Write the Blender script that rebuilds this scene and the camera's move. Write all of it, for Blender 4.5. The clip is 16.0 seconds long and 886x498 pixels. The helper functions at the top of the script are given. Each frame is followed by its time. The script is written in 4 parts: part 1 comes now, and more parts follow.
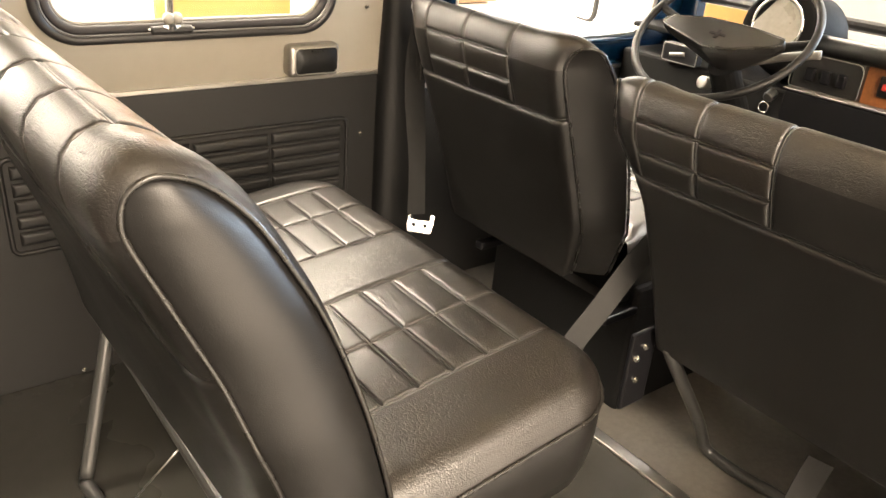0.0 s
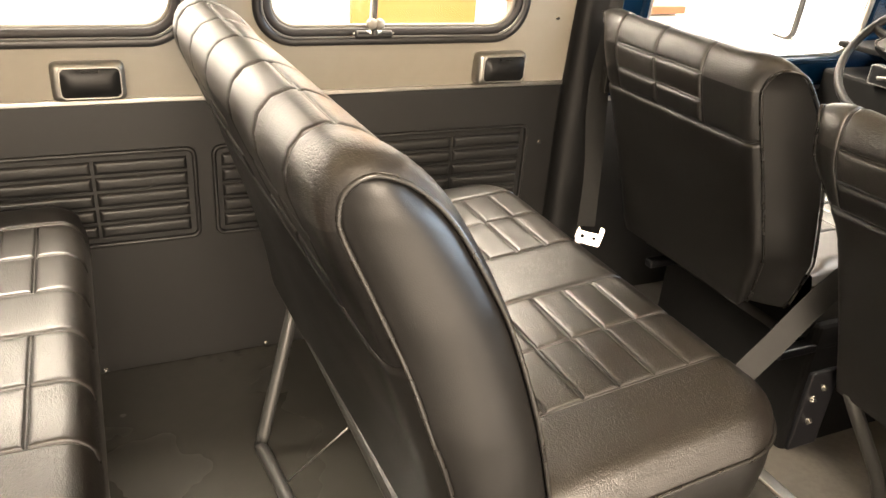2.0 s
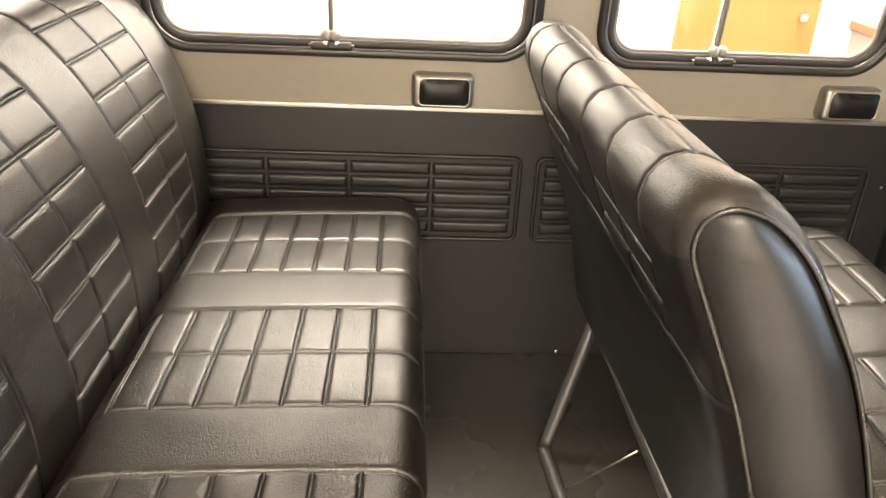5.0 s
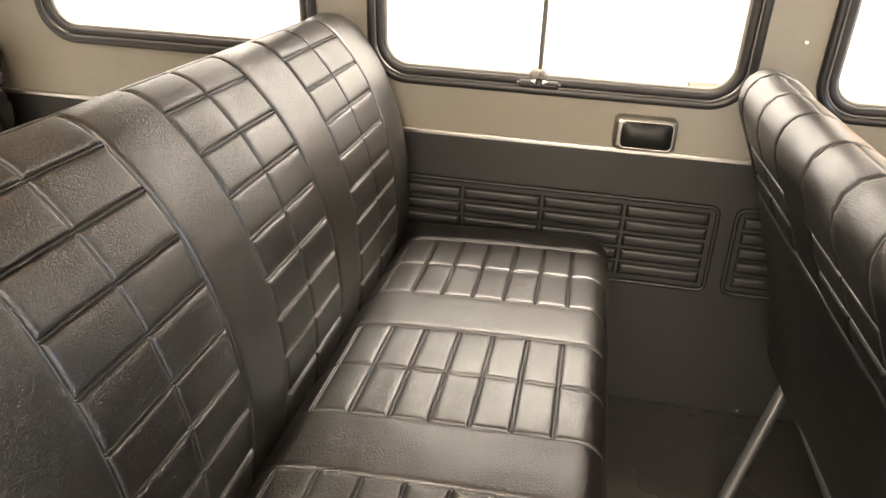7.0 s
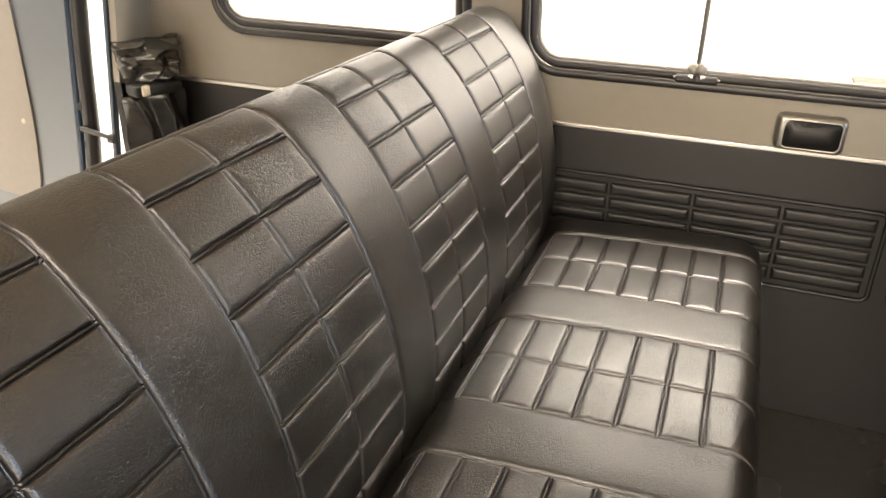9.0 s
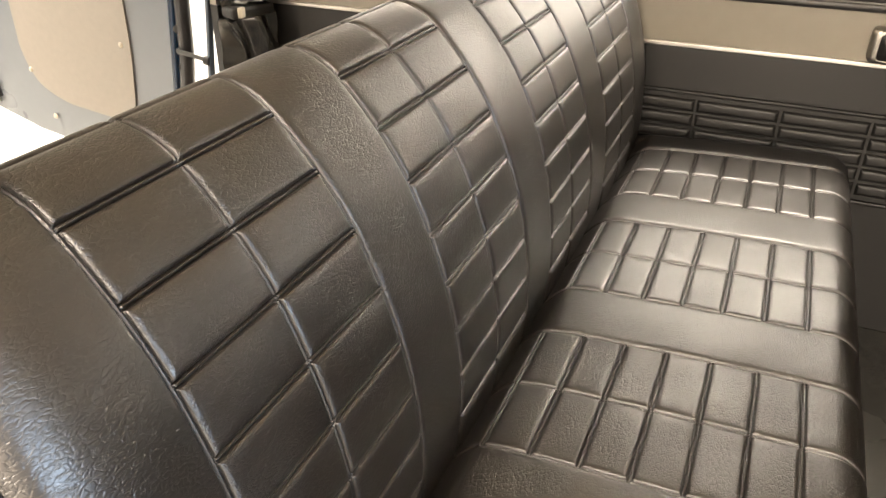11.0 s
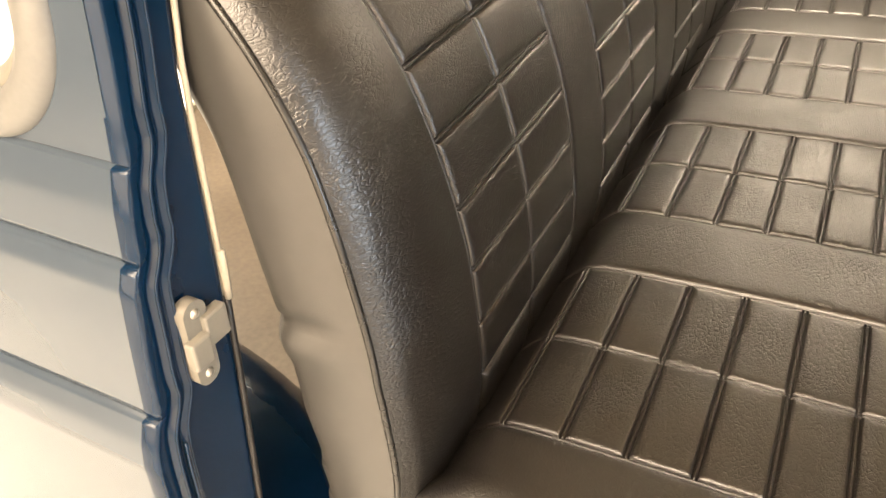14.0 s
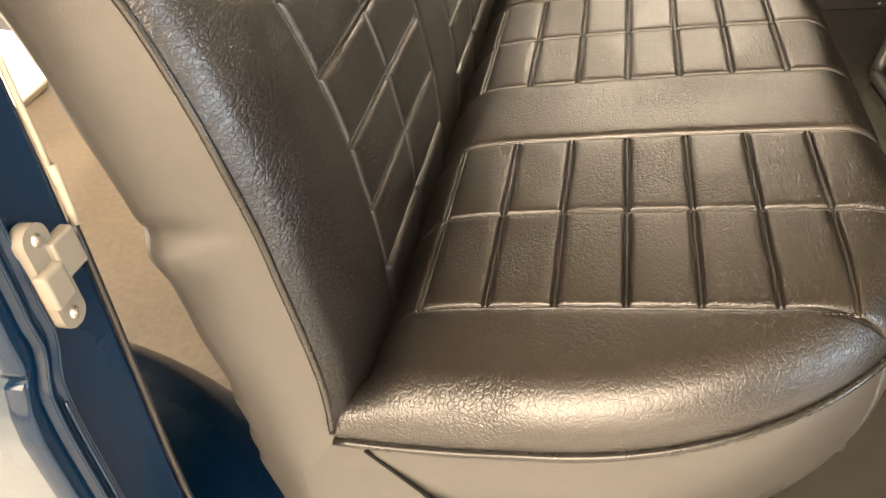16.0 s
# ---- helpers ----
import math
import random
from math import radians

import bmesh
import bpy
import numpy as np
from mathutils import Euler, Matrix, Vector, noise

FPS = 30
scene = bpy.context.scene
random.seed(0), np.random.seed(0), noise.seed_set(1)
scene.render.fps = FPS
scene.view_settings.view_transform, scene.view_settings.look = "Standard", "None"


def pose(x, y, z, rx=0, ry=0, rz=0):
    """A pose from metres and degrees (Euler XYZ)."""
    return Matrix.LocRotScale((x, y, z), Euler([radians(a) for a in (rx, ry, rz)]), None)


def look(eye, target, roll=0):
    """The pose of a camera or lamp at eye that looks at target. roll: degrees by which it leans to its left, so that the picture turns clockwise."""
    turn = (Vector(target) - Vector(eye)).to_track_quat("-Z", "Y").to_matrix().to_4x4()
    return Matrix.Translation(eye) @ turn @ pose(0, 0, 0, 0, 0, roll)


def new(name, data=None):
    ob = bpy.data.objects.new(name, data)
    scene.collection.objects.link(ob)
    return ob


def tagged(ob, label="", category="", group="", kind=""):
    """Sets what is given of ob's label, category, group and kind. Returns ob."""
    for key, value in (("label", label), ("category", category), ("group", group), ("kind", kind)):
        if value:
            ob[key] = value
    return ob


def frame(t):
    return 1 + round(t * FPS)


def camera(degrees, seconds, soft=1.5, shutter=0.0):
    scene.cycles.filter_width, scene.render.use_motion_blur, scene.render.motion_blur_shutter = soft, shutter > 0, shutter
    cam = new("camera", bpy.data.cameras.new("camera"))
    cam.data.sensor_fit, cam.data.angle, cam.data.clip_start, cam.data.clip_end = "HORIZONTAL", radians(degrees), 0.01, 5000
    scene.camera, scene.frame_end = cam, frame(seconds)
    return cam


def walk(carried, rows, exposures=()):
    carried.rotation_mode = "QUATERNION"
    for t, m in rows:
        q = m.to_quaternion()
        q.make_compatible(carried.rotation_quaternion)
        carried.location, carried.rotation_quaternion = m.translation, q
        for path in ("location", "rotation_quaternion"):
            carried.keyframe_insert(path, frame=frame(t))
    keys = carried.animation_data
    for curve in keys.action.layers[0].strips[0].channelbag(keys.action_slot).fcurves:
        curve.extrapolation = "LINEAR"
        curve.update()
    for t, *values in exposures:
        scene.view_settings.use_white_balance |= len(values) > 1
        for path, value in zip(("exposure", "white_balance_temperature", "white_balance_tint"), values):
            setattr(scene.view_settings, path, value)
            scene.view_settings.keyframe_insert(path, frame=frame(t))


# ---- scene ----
cam = camera(59.8, 16.0)
PATH = [
    (0, (0.152, -0.05, 1.015), (1.279, 1.359, 0.15), 4.7),
    (0.5, (0.152, -0.048, 1.017), (1.203, 1.415, 0.147), 4.6),
    (1, (0.142, -0.049, 1.021), (1.106, 1.471, 0.148), 4.6),
    (1.5, (0.125, -0.052, 1.025), (0.999, 1.519, 0.149), 4.6),
    (2, (0.113, -0.053, 1.027), (0.897, 1.561, 0.146), 4.5),
    (2.5, (0.101, -0.058, 1.03), (0.798, 1.594, 0.145), 4.2),
    (3, (0.088, -0.059, 1.029), (0.69, 1.628, 0.14), 3.9),
    (3.5, (0.078, -0.061, 1.03), (0.57, 1.66, 0.137), 3.5),
    (4, (0.065, -0.062, 1.032), (0.43, 1.689, 0.137), 3.1),
    (4.5, (0.054, -0.064, 1.036), (0.288, 1.711, 0.144), 2.8),
    (5, (0.041, -0.07, 1.04), (0.144, 1.721, 0.155), 2.8),
    (7.5, (-0.024, -0.102, 1.054), (-0.437, 1.676, 0.235), 2.7),
    (8, (-0.039, -0.106, 1.057), (-0.539, 1.645, 0.231), 2.5),
    (8.5, (-0.044, -0.113, 1.058), (-0.612, 1.611, 0.219), 2.1),
    (8.7, (-0.041, -0.112, 1.06), (-0.636, 1.599, 0.213), 1.7),
    (10.8, (-0.1, -0.231, 1.034), (-0.792, 1.374, 0.062), 0.4),
    (11, (-0.113, -0.25, 1.025), (-0.803, 1.349, 0.042), 0.4),
    (11.5, (-0.133, -0.303, 1.011), (-0.846, 1.27, 0.002), -0.2),
    (12, (-0.148, -0.339, 0.998), (-0.892, 1.198, -0.042), -0.6),
    (12.5, (-0.156, -0.37, 0.991), (-0.927, 1.13, -0.085), -1.1),
    (13, (-0.147, -0.395, 0.984), (-0.933, 1.067, -0.132), -1.6),
    (13.5, (-0.144, -0.402, 0.963), (-0.934, 1.023, -0.196), -2.5),
    (14, (-0.146, -0.412, 0.938), (-0.924, 0.989, -0.258), -3.6),
    (14.5, (-0.137, -0.423, 0.919), (-0.888, 0.968, -0.306), -5.1),
    (15, (-0.13, -0.44, 0.895), (-0.831, 0.959, -0.349), -6.6),
    (15.5, (-0.134, -0.445, 0.873), (-0.776, 0.975, -0.38), -8.2),
    (16, (-0.169, -0.43, 0.839), (-0.616, 1.059, -0.419), -9.6),
]
walk(cam, [(t, look(eye, target, roll)) for t, eye, target, roll in PATH],
     [(0, 0.88, 6600, 10), (3.5, 0.64, 6500, 10), (5.2, 0.50, 6400, 10), (8, 0.28, 6200, 10), (11, 0.46, 6300, 10), (13, 0.30, 6850, 10), (14.5, 0.22, 7200, 11), (16, 0.32, 7200, 11)])

# ---- world and light ----
world = bpy.data.worlds.new("hall_air")
scene.world = world
world.use_nodes = True
world.node_tree.nodes["Background"].inputs[0].default_value = (1.0, 0.97, 0.92, 1)
world.node_tree.nodes["Background"].inputs[1].default_value = 0.35


def area_lamp(name, x, y, z, sx, sy, watts, colour, target=None):
    d = bpy.data.lights.new(name, "AREA")
    d.shape, d.size, d.size_y, d.energy, d.color = "RECTANGLE", sx, sy, watts, colour
    ob = new(name, d)
    ob.matrix_world = look((x, y, z), target or (x, y + 0.001, z - 1))
    return tagged(ob, "added area light, no fitting seen", "lamp", kind="structure")


WARM = (1.0, 0.82, 0.64)
# Added fill lights; no such windows or fittings are known.
area_lamp("side_fill_lamp", 0.0, -4.95, 1.05, 9.0, 2.4, 320, (1.0, 0.80, 0.60), (0.0, 0.0, 0.9))
area_lamp("high_fill_lamp", 0.3, -1.9, 2.95, 2.4, 1.2, 190, WARM)
# Added to brighten the near end of the rear bench.
area_lamp("high_fill_lamp", -0.6, -2.9, 2.6, 2.4, 1.4, 240, (1.0, 0.84, 0.66), (-0.4, 0.0, 0.6))
# Added cool front light for the bluish sheen on the near roll.
area_lamp("side_fill_lamp", 6.3, -1.1, 1.75, 2.4, 1.6, 250, (0.66, 0.82, 1.0), (-0.4, -0.1, 0.7))
# Added to flood the left hall wall so the windows read white.
area_lamp("high_fill_lamp", 1.0, 2.70, 2.95, 7.0, 0.9, 900, (1.0, 0.87, 0.70))
area_lamp("high_fill_lamp", -3.6, 0.6, 2.95, 1.4, 2.4, 330, (1.0, 0.90, 0.76))
area_lamp("high_fill_lamp", 4.2, 0.6, 2.95, 1.4, 2.4, 150, (1.0, 0.95, 0.88))

# ---- materials ----


def material(name, colour, rough=0.5, metal=0.0, vary=0.15, scale=6.0, grain=0.0, grain_scale=300.0, spec=0.5, coat=0.0, rough_vary=0.06):
    """A painted, moulded or metal surface: colour varied at two scales, uneven gloss and fine relief."""
    m = bpy.data.materials.new(name)
    m.use_nodes = True
    nt = m.node_tree
    b = nt.nodes["Principled BSDF"]
    tc = nt.nodes.new("ShaderNodeTexCoord")
    n1, n2 = nt.nodes.new("ShaderNodeTexNoise"), nt.nodes.new("ShaderNodeTexNoise")
    n1.inputs["Scale"].default_value, n2.inputs["Scale"].default_value = scale, scale * 14
    n1.inputs["Detail"].default_value, n2.inputs["Detail"].default_value = 4, 3
    mix = nt.nodes.new("ShaderNodeMath")
    mix.operation = "ADD"
    ramp = nt.nodes.new("ShaderNodeMapRange")
    ramp.inputs[1].default_value, ramp.inputs[2].default_value = 0.6, 1.4
    ramp.inputs[3].default_value, ramp.inputs[4].default_value = 1 - vary, 1 + vary
    col = nt.nodes.new("ShaderNodeMix")
    col.data_type, col.blend_type = "RGBA", "MULTIPLY"
    col.inputs[0].default_value = 1
    col.inputs[6].default_value = (*colour, 1)
    rr = nt.nodes.new("ShaderNodeMapRange")
    rr.inputs[1].default_value, rr.inputs[2].default_value = 0.3, 0.7
    rr.inputs[3].default_value, rr.inputs[4].default_value = max(0.02, rough - rough_vary), rough + rough_vary
    for n in (n1, n2):
        nt.links.new(tc.outputs["Object"], n.inputs["Vector"])
    nt.links.new(n1.outputs[0], mix.inputs[0])
    nt.links.new(n2.outputs[0], mix.inputs[1])
    nt.links.new(mix.outputs[0], ramp.inputs[0])
    nt.links.new(ramp.outputs[0], col.inputs[7])
    nt.links.new(col.outputs[2], b.inputs["Base Color"])
    nt.links.new(n1.outputs[0], rr.inputs[0])
    nt.links.new(rr.outputs[0], b.inputs["Roughness"])
    b.inputs["Metallic"].default_value = metal
    b.inputs["Specular IOR Level"].default_value = spec
    b.inputs["Coat Weight"].default_value = coat
    b.inputs["Coat Roughness"].default_value = 0.06
    if grain:
        g = nt.nodes.new("ShaderNodeTexNoise")
        g.inputs["Scale"].default_value, g.inputs["Detail"].default_value = grain_scale, 3
        bump = nt.nodes.new("ShaderNodeBump")
        bump.inputs["Strength"].default_value, bump.inputs["Distance"].default_value = grain, 0.001
        nt.links.new(tc.outputs["Object"], g.inputs["Vector"])
        nt.links.new(g.outputs[0], bump.inputs["Height"])
        nt.links.new(bump.outputs[0], b.inputs["Normal"])
    return m


def vinyl(name, colour, rough, grain=0.5, crease=0.35, spec=0.5, cell=400, long_scale=210, width=0.16):
    """Black leather-grained vinyl: pebbled cells, stretched creases that come and go, uneven sheen."""
    m = material(name, colour, rough, vary=0.12, scale=7, spec=spec, rough_vary=0.03)
    nt = m.node_tree
    b = nt.nodes["Principled BSDF"]
    tc = nt.nodes.new("ShaderNodeTexCoord")
    warp = nt.nodes.new("ShaderNodeTexNoise")
    warp.inputs["Scale"].default_value = 90
    wm = nt.nodes.new("ShaderNodeMix")
    wm.data_type = "VECTOR"
    wm.inputs[0].default_value = 0.004
    cells = nt.nodes.new("ShaderNodeTexVoronoi")
    cells.feature = "DISTANCE_TO_EDGE"
    cells.inputs["Scale"].default_value = cell
    long = nt.nodes.new("ShaderNodeMapping")
    long.inputs["Rotation"].default_value = (0.5, 0.35, 0.6)
    long.inputs["Scale"].default_value = (1.0, 0.55, 1.3)
    big = nt.nodes.new("ShaderNodeTexNoise")
    big.inputs["Scale"].default_value, big.inputs["Detail"].default_value = long_scale, 1.5
    off, ridge = nt.nodes.new("ShaderNodeMath"), nt.nodes.new("ShaderNodeMath")
    off.operation, ridge.operation = "SUBTRACT", "ABSOLUTE"
    off.inputs[1].default_value = 0.5
    where = nt.nodes.new("ShaderNodeTexNoise")
    where.inputs["Scale"].default_value, where.inputs["Detail"].default_value = 11, 2
    wr = nt.nodes.new("ShaderNodeMapRange")
    wr.inputs[1].default_value, wr.inputs[2].default_value = 0.45, 0.7
    for n in (warp, where):
        nt.links.new(tc.outputs["Object"], n.inputs["Vector"])
    nt.links.new(tc.outputs["Object"], wm.inputs[4])
    nt.links.new(warp.outputs["Color"], wm.inputs[5])
    nt.links.new(wm.outputs[1], long.inputs["Vector"])
    for n in (cells, big):
        nt.links.new(long.outputs[0], n.inputs["Vector"])
    nt.links.new(big.outputs[0], off.inputs[0])
    nt.links.new(off.outputs[0], ridge.inputs[0])
    c1, c2 = nt.nodes.new("ShaderNodeMapRange"), nt.nodes.new("ShaderNodeMapRange")
    c1.interpolation_type = c2.interpolation_type = "SMOOTHSTEP"
    c1.inputs[2].default_value, c2.inputs[2].default_value = width, 0.07
    for c in (c1, c2):
        c.inputs[3].default_value, c.inputs[4].default_value = 1.0, 0.0
    nt.links.new(cells.outputs["Distance"], c1.inputs[0])
    nt.links.new(ridge.outputs[0], c2.inputs[0])
    nt.links.new(where.outputs[0], wr.inputs[0])
    wr.inputs[3].default_value, wr.inputs[4].default_value = 0.35, 1.0
    fine, coarse, total = (nt.nodes.new("ShaderNodeMath") for _ in range(3))
    fine.operation = coarse.operation = "MULTIPLY"
    total.operation = "ADD"
    nt.links.new(c1.outputs[0], fine.inputs[0])
    nt.links.new(wr.outputs[0], fine.inputs[1])
    both = nt.nodes.new("ShaderNodeMath")
    both.operation = "MULTIPLY"
    both.inputs[1].default_value = crease
    nt.links.new(c2.outputs[0], both.inputs[0])
    nt.links.new(both.outputs[0], coarse.inputs[0])
    nt.links.new(wr.outputs[0], coarse.inputs[1])
    nt.links.new(fine.outputs[0], total.inputs[0])
    nt.links.new(coarse.outputs[0], total.inputs[1])
    bump = nt.nodes.new("ShaderNodeBump")
    bump.invert = True
    bump.inputs["Strength"].default_value, bump.inputs["Distance"].default_value = grain, 0.0004
    nt.links.new(total.outputs[0], bump.inputs["Height"])
    nt.links.new(bump.outputs[0], b.inputs["Normal"])
    return m


def glass(name, tint=(1, 1, 1)):
    m = bpy.data.materials.new(name)
    m.use_nodes = True
    nt = m.node_tree
    for n in list(nt.nodes):
        if n.type == "BSDF_PRINCIPLED":
            nt.nodes.remove(n)
    tr, gl, mx, lw, pw, ad = (nt.nodes.new("ShaderNode" + k) for k in ("BsdfTransparent", "BsdfGlossy", "MixShader", "LayerWeight", "Math", "Math"))
    tr.inputs[0].default_value = (*tint, 1)
    gl.inputs[1].default_value = 0.06
    pw.operation, ad.operation = "POWER", "MULTIPLY_ADD"
    pw.inputs[1].default_value = 5
    ad.inputs[1].default_value, ad.inputs[2].default_value = 0.9, 0.03
    nt.links.new(lw.outputs["Facing"], pw.inputs[0])
    nt.links.new(pw.outputs[0], ad.inputs[0])
    nt.links.new(ad.outputs[0], mx.inputs[0])
    nt.links.new(tr.outputs[0], mx.inputs[1])
    nt.links.new(gl.outputs[0], mx.inputs[2])
    nt.links.new(mx.outputs[0], nt.nodes["Material Output"].inputs[0])
    return m


VINYL = vinyl("seat_vinyl", (0.0090, 0.0074, 0.0062), 0.32, 0.60, 1.2, 0.9, 320, long_scale=190, width=0.18)
VINYL_ROLL = vinyl("stretched_seat_vinyl", (0.0090, 0.0074, 0.0062), 0.36, 0.56, 1.1, 0.9, 250, long_scale=175, width=0.2)
VINYL_BACK = vinyl("seat_back_vinyl", (0.0062, 0.0058, 0.0054), 0.40, 0.34, 0.3, 0.48)
# Seat vinyl lightened in colour for the light on the rear bench's ends.
VINYL_END_LIT = vinyl("seat_end_vinyl_lit", (0.0395, 0.0372, 0.0340), 0.38, 0.11, 0.08, 0.8, 340)
PIPING = material("piping_vinyl", (0.014, 0.013, 0.0115), 0.28, vary=0.1, scale=30, spec=0.6)
PANEL_VINYL = vinyl("panel_vinyl", (0.0078, 0.0074, 0.0070), 0.48, 0.3, 0.05, 0.5)
BEIGE = material("beige_paint", (0.248, 0.226, 0.188), 0.42, vary=0.04, scale=3, grain=0.06, grain_scale=180)
BEIGE_BOARD = material("beige_board", (0.215, 0.193, 0.166), 0.6, vary=0.05, scale=4, grain=0.1, grain_scale=240)
HEADLINER = material("headliner", (0.82, 0.71, 0.54), 0.8, vary=0.04, scale=5)
RUBBER = material("black_rubber", (0.018, 0.017, 0.017), 0.34, vary=0.2, scale=12)
CHANNEL = material("felt_channel", (0.022, 0.019, 0.019), 0.55, vary=0.2, scale=20)
CHROME = material("chrome", (0.72, 0.70, 0.66), 0.2, metal=1.0, vary=0.05, scale=10)
ALUMINIUM = material("aluminium", (0.50, 0.485, 0.455), 0.34, metal=1.0, vary=0.08, scale=14, grain=0.15, grain_scale=500)
STEEL = material("dark_steel", (0.05, 0.05, 0.048), 0.35, metal=0.3, vary=0.2, scale=14)
BLACK = material("black_enamel", (0.005, 0.005, 0.006), 0.38, vary=0.2, scale=10, spec=0.3)
PLASTIC = material("black_plastic", (0.006, 0.006, 0.006), 0.40, vary=0.12, scale=10, grain=0.1, grain_scale=600, spec=0.3)
SATIN_METAL = material("satin_metal", (0.34, 0.33, 0.305), 0.42, metal=1.0, vary=0.1, scale=14)
SATIN = material("satin_black_moulding", (0.012, 0.0115, 0.011), 0.36, vary=0.12, scale=10, grain=0.12, grain_scale=500, spec=0.6)
GREY_PLASTIC = material("grey_plastic", (0.085, 0.080, 0.072), 0.38, vary=0.1, scale=20)
MATT = material("matt_black_board", (0.006, 0.006, 0.006), 0.75, vary=0.2, scale=10, grain=0.2, grain_scale=500, spec=0.1)
WEB = material("belt_webbing", (0.008, 0.0078, 0.0072), 0.6, vary=0.2, scale=60, grain=0.5, grain_scale=900)
BLUE = material("blue_paint", (0.0010, 0.0130, 0.035), 0.25, vary=0.1, scale=5, spec=0.3, coat=0.22, rough_vary=0.03)
SKIN = material("pale_body_paint", (0.047, 0.063, 0.083), 0.22, vary=0.03, scale=3, coat=0.5, rough_vary=0.03)
# Lighter copy of SKIN; the colour makes up for weaker light at the tail.
SKIN_LIT = material("pale_body_paint_lit", (0.125, 0.137, 0.150), 0.3, vary=0.04, scale=3, coat=0.3, rough_vary=0.03)
CREAM = material("cream_seal", (0.40, 0.355, 0.28), 0.5, vary=0.08, scale=20)
SEAL = material("tan_rubber", (0.145, 0.142, 0.134), 0.45, vary=0.1, scale=14)
WHITE_PLASTIC = material("white_plastic", (0.19, 0.176, 0.150), 0.4, vary=0.06, scale=25)
MAT = material("rubber_floor_mat", (0.031, 0.030, 0.026), 0.27, vary=0.12, scale=2.5, grain=0.15, grain_scale=260, rough_vary=0.03)
CABMAT = material("grey_cab_mat", (0.075, 0.068, 0.058), 0.5, vary=0.3, scale=6, grain=0.3, grain_scale=200)
CARGO = material("cargo_floor_lino", (0.115, 0.088, 0.060), 0.42, vary=0.30, scale=6, grain=0.25, grain_scale=160)
HALL_WHITE = material("hall_plaster", (0.70, 0.70, 0.70), 0.8, vary=0.03, scale=1.5)
# For assumed walls out of view: grey picked to lower the bounced light.
HALL_GREY = material("hall_bounce_grey", (0.20, 0.19, 0.175), 0.8, vary=0.05, scale=1.5)
HALL_FLOOR = material("hall_floor_tile", (0.72, 0.70, 0.66), 0.3, vary=0.05, scale=2)
ORANGE = material("orange_wood_door", (0.26, 0.125, 0.030), 0.45, vary=0.08, scale=3, grain=0.1, grain_scale=120)
GREY_BOARD = material("grey_card", (0.055, 0.052, 0.047), 0.7, vary=0.06, scale=5)
TAN_BOARD = material("tan_board", (0.085, 0.075, 0.056), 0.7, vary=0.06, scale=5)
WOOD = material("walnut_veneer", (0.20, 0.075, 0.025), 0.35, vary=0.25, scale=9, grain=0.1, grain_scale=90)
POLY = material("black_polythene", (0.022, 0.021, 0.019), 0.18, vary=0.2, scale=20, spec=0.9)
CLEAR = glass("window_glass")
KNOB = material("smoky_clear_plastic", (0.24, 0.225, 0.20), 0.12, vary=0.05, scale=30)
MIRROR = material("mirror_glass", (0.9, 0.9, 0.9), 0.03, metal=1.0, vary=0.01)

# ---- building helpers ----


def thing(name, label, category, at=(0, 0, 0), group="", kind=""):
    ob = new(name)
    ob.location = at
    return tagged(ob, label, category, group, kind)


def link_mesh(name, me, mat, parent=None, label=""):
    me.materials.clear()
    me.materials.append(mat)
    ob = new(name, me)
    if parent:
        ob.parent = parent
    return tagged(ob, label) if label else ob


def mesh(name, verts, faces, mat, parent=None, label="", smooth=True):
    me = bpy.data.meshes.new(name)
    me.from_pydata([tuple(v) for v in verts], [], faces)
    me.polygons.foreach_set("use_smooth", [smooth] * len(me.polygons))
    me.update()
    return link_mesh(name, me, mat, parent, label)


def part(name, bm, mat, parent=None, label="", smooth=False):
    me = bpy.data.meshes.new(name)
    bmesh.ops.recalc_face_normals(bm, faces=bm.faces)
    bm.to_mesh(me)
    bm.free()
    me.polygons.foreach_set("use_smooth", [smooth] * len(me.polygons))
    return link_mesh(name, me, mat, parent, label)


def box_bm(x0, x1, y0, y1, z0, z1, bevel=0.0, segments=2, bm=None, m=None):
    out = bm or bmesh.new()
    b = bmesh.new()
    bmesh.ops.create_cube(b, size=1, matrix=Matrix.Translation(((x0 + x1) / 2, (y0 + y1) / 2, (z0 + z1) / 2)) @ Matrix.Diagonal((x1 - x0, y1 - y0, z1 - z0, 1)))
    if bevel:
        bmesh.ops.bevel(b, geom=b.edges[:], offset=bevel, segments=segments, affect="EDGES", profile=0.5)
    if m:
        bmesh.ops.transform(b, matrix=m, verts=b.verts)
    tmp = bpy.data.meshes.new("tmp")
    b.to_mesh(tmp)
    b.free()
    out.from_mesh(tmp)
    bpy.data.meshes.remove(tmp)
    return out


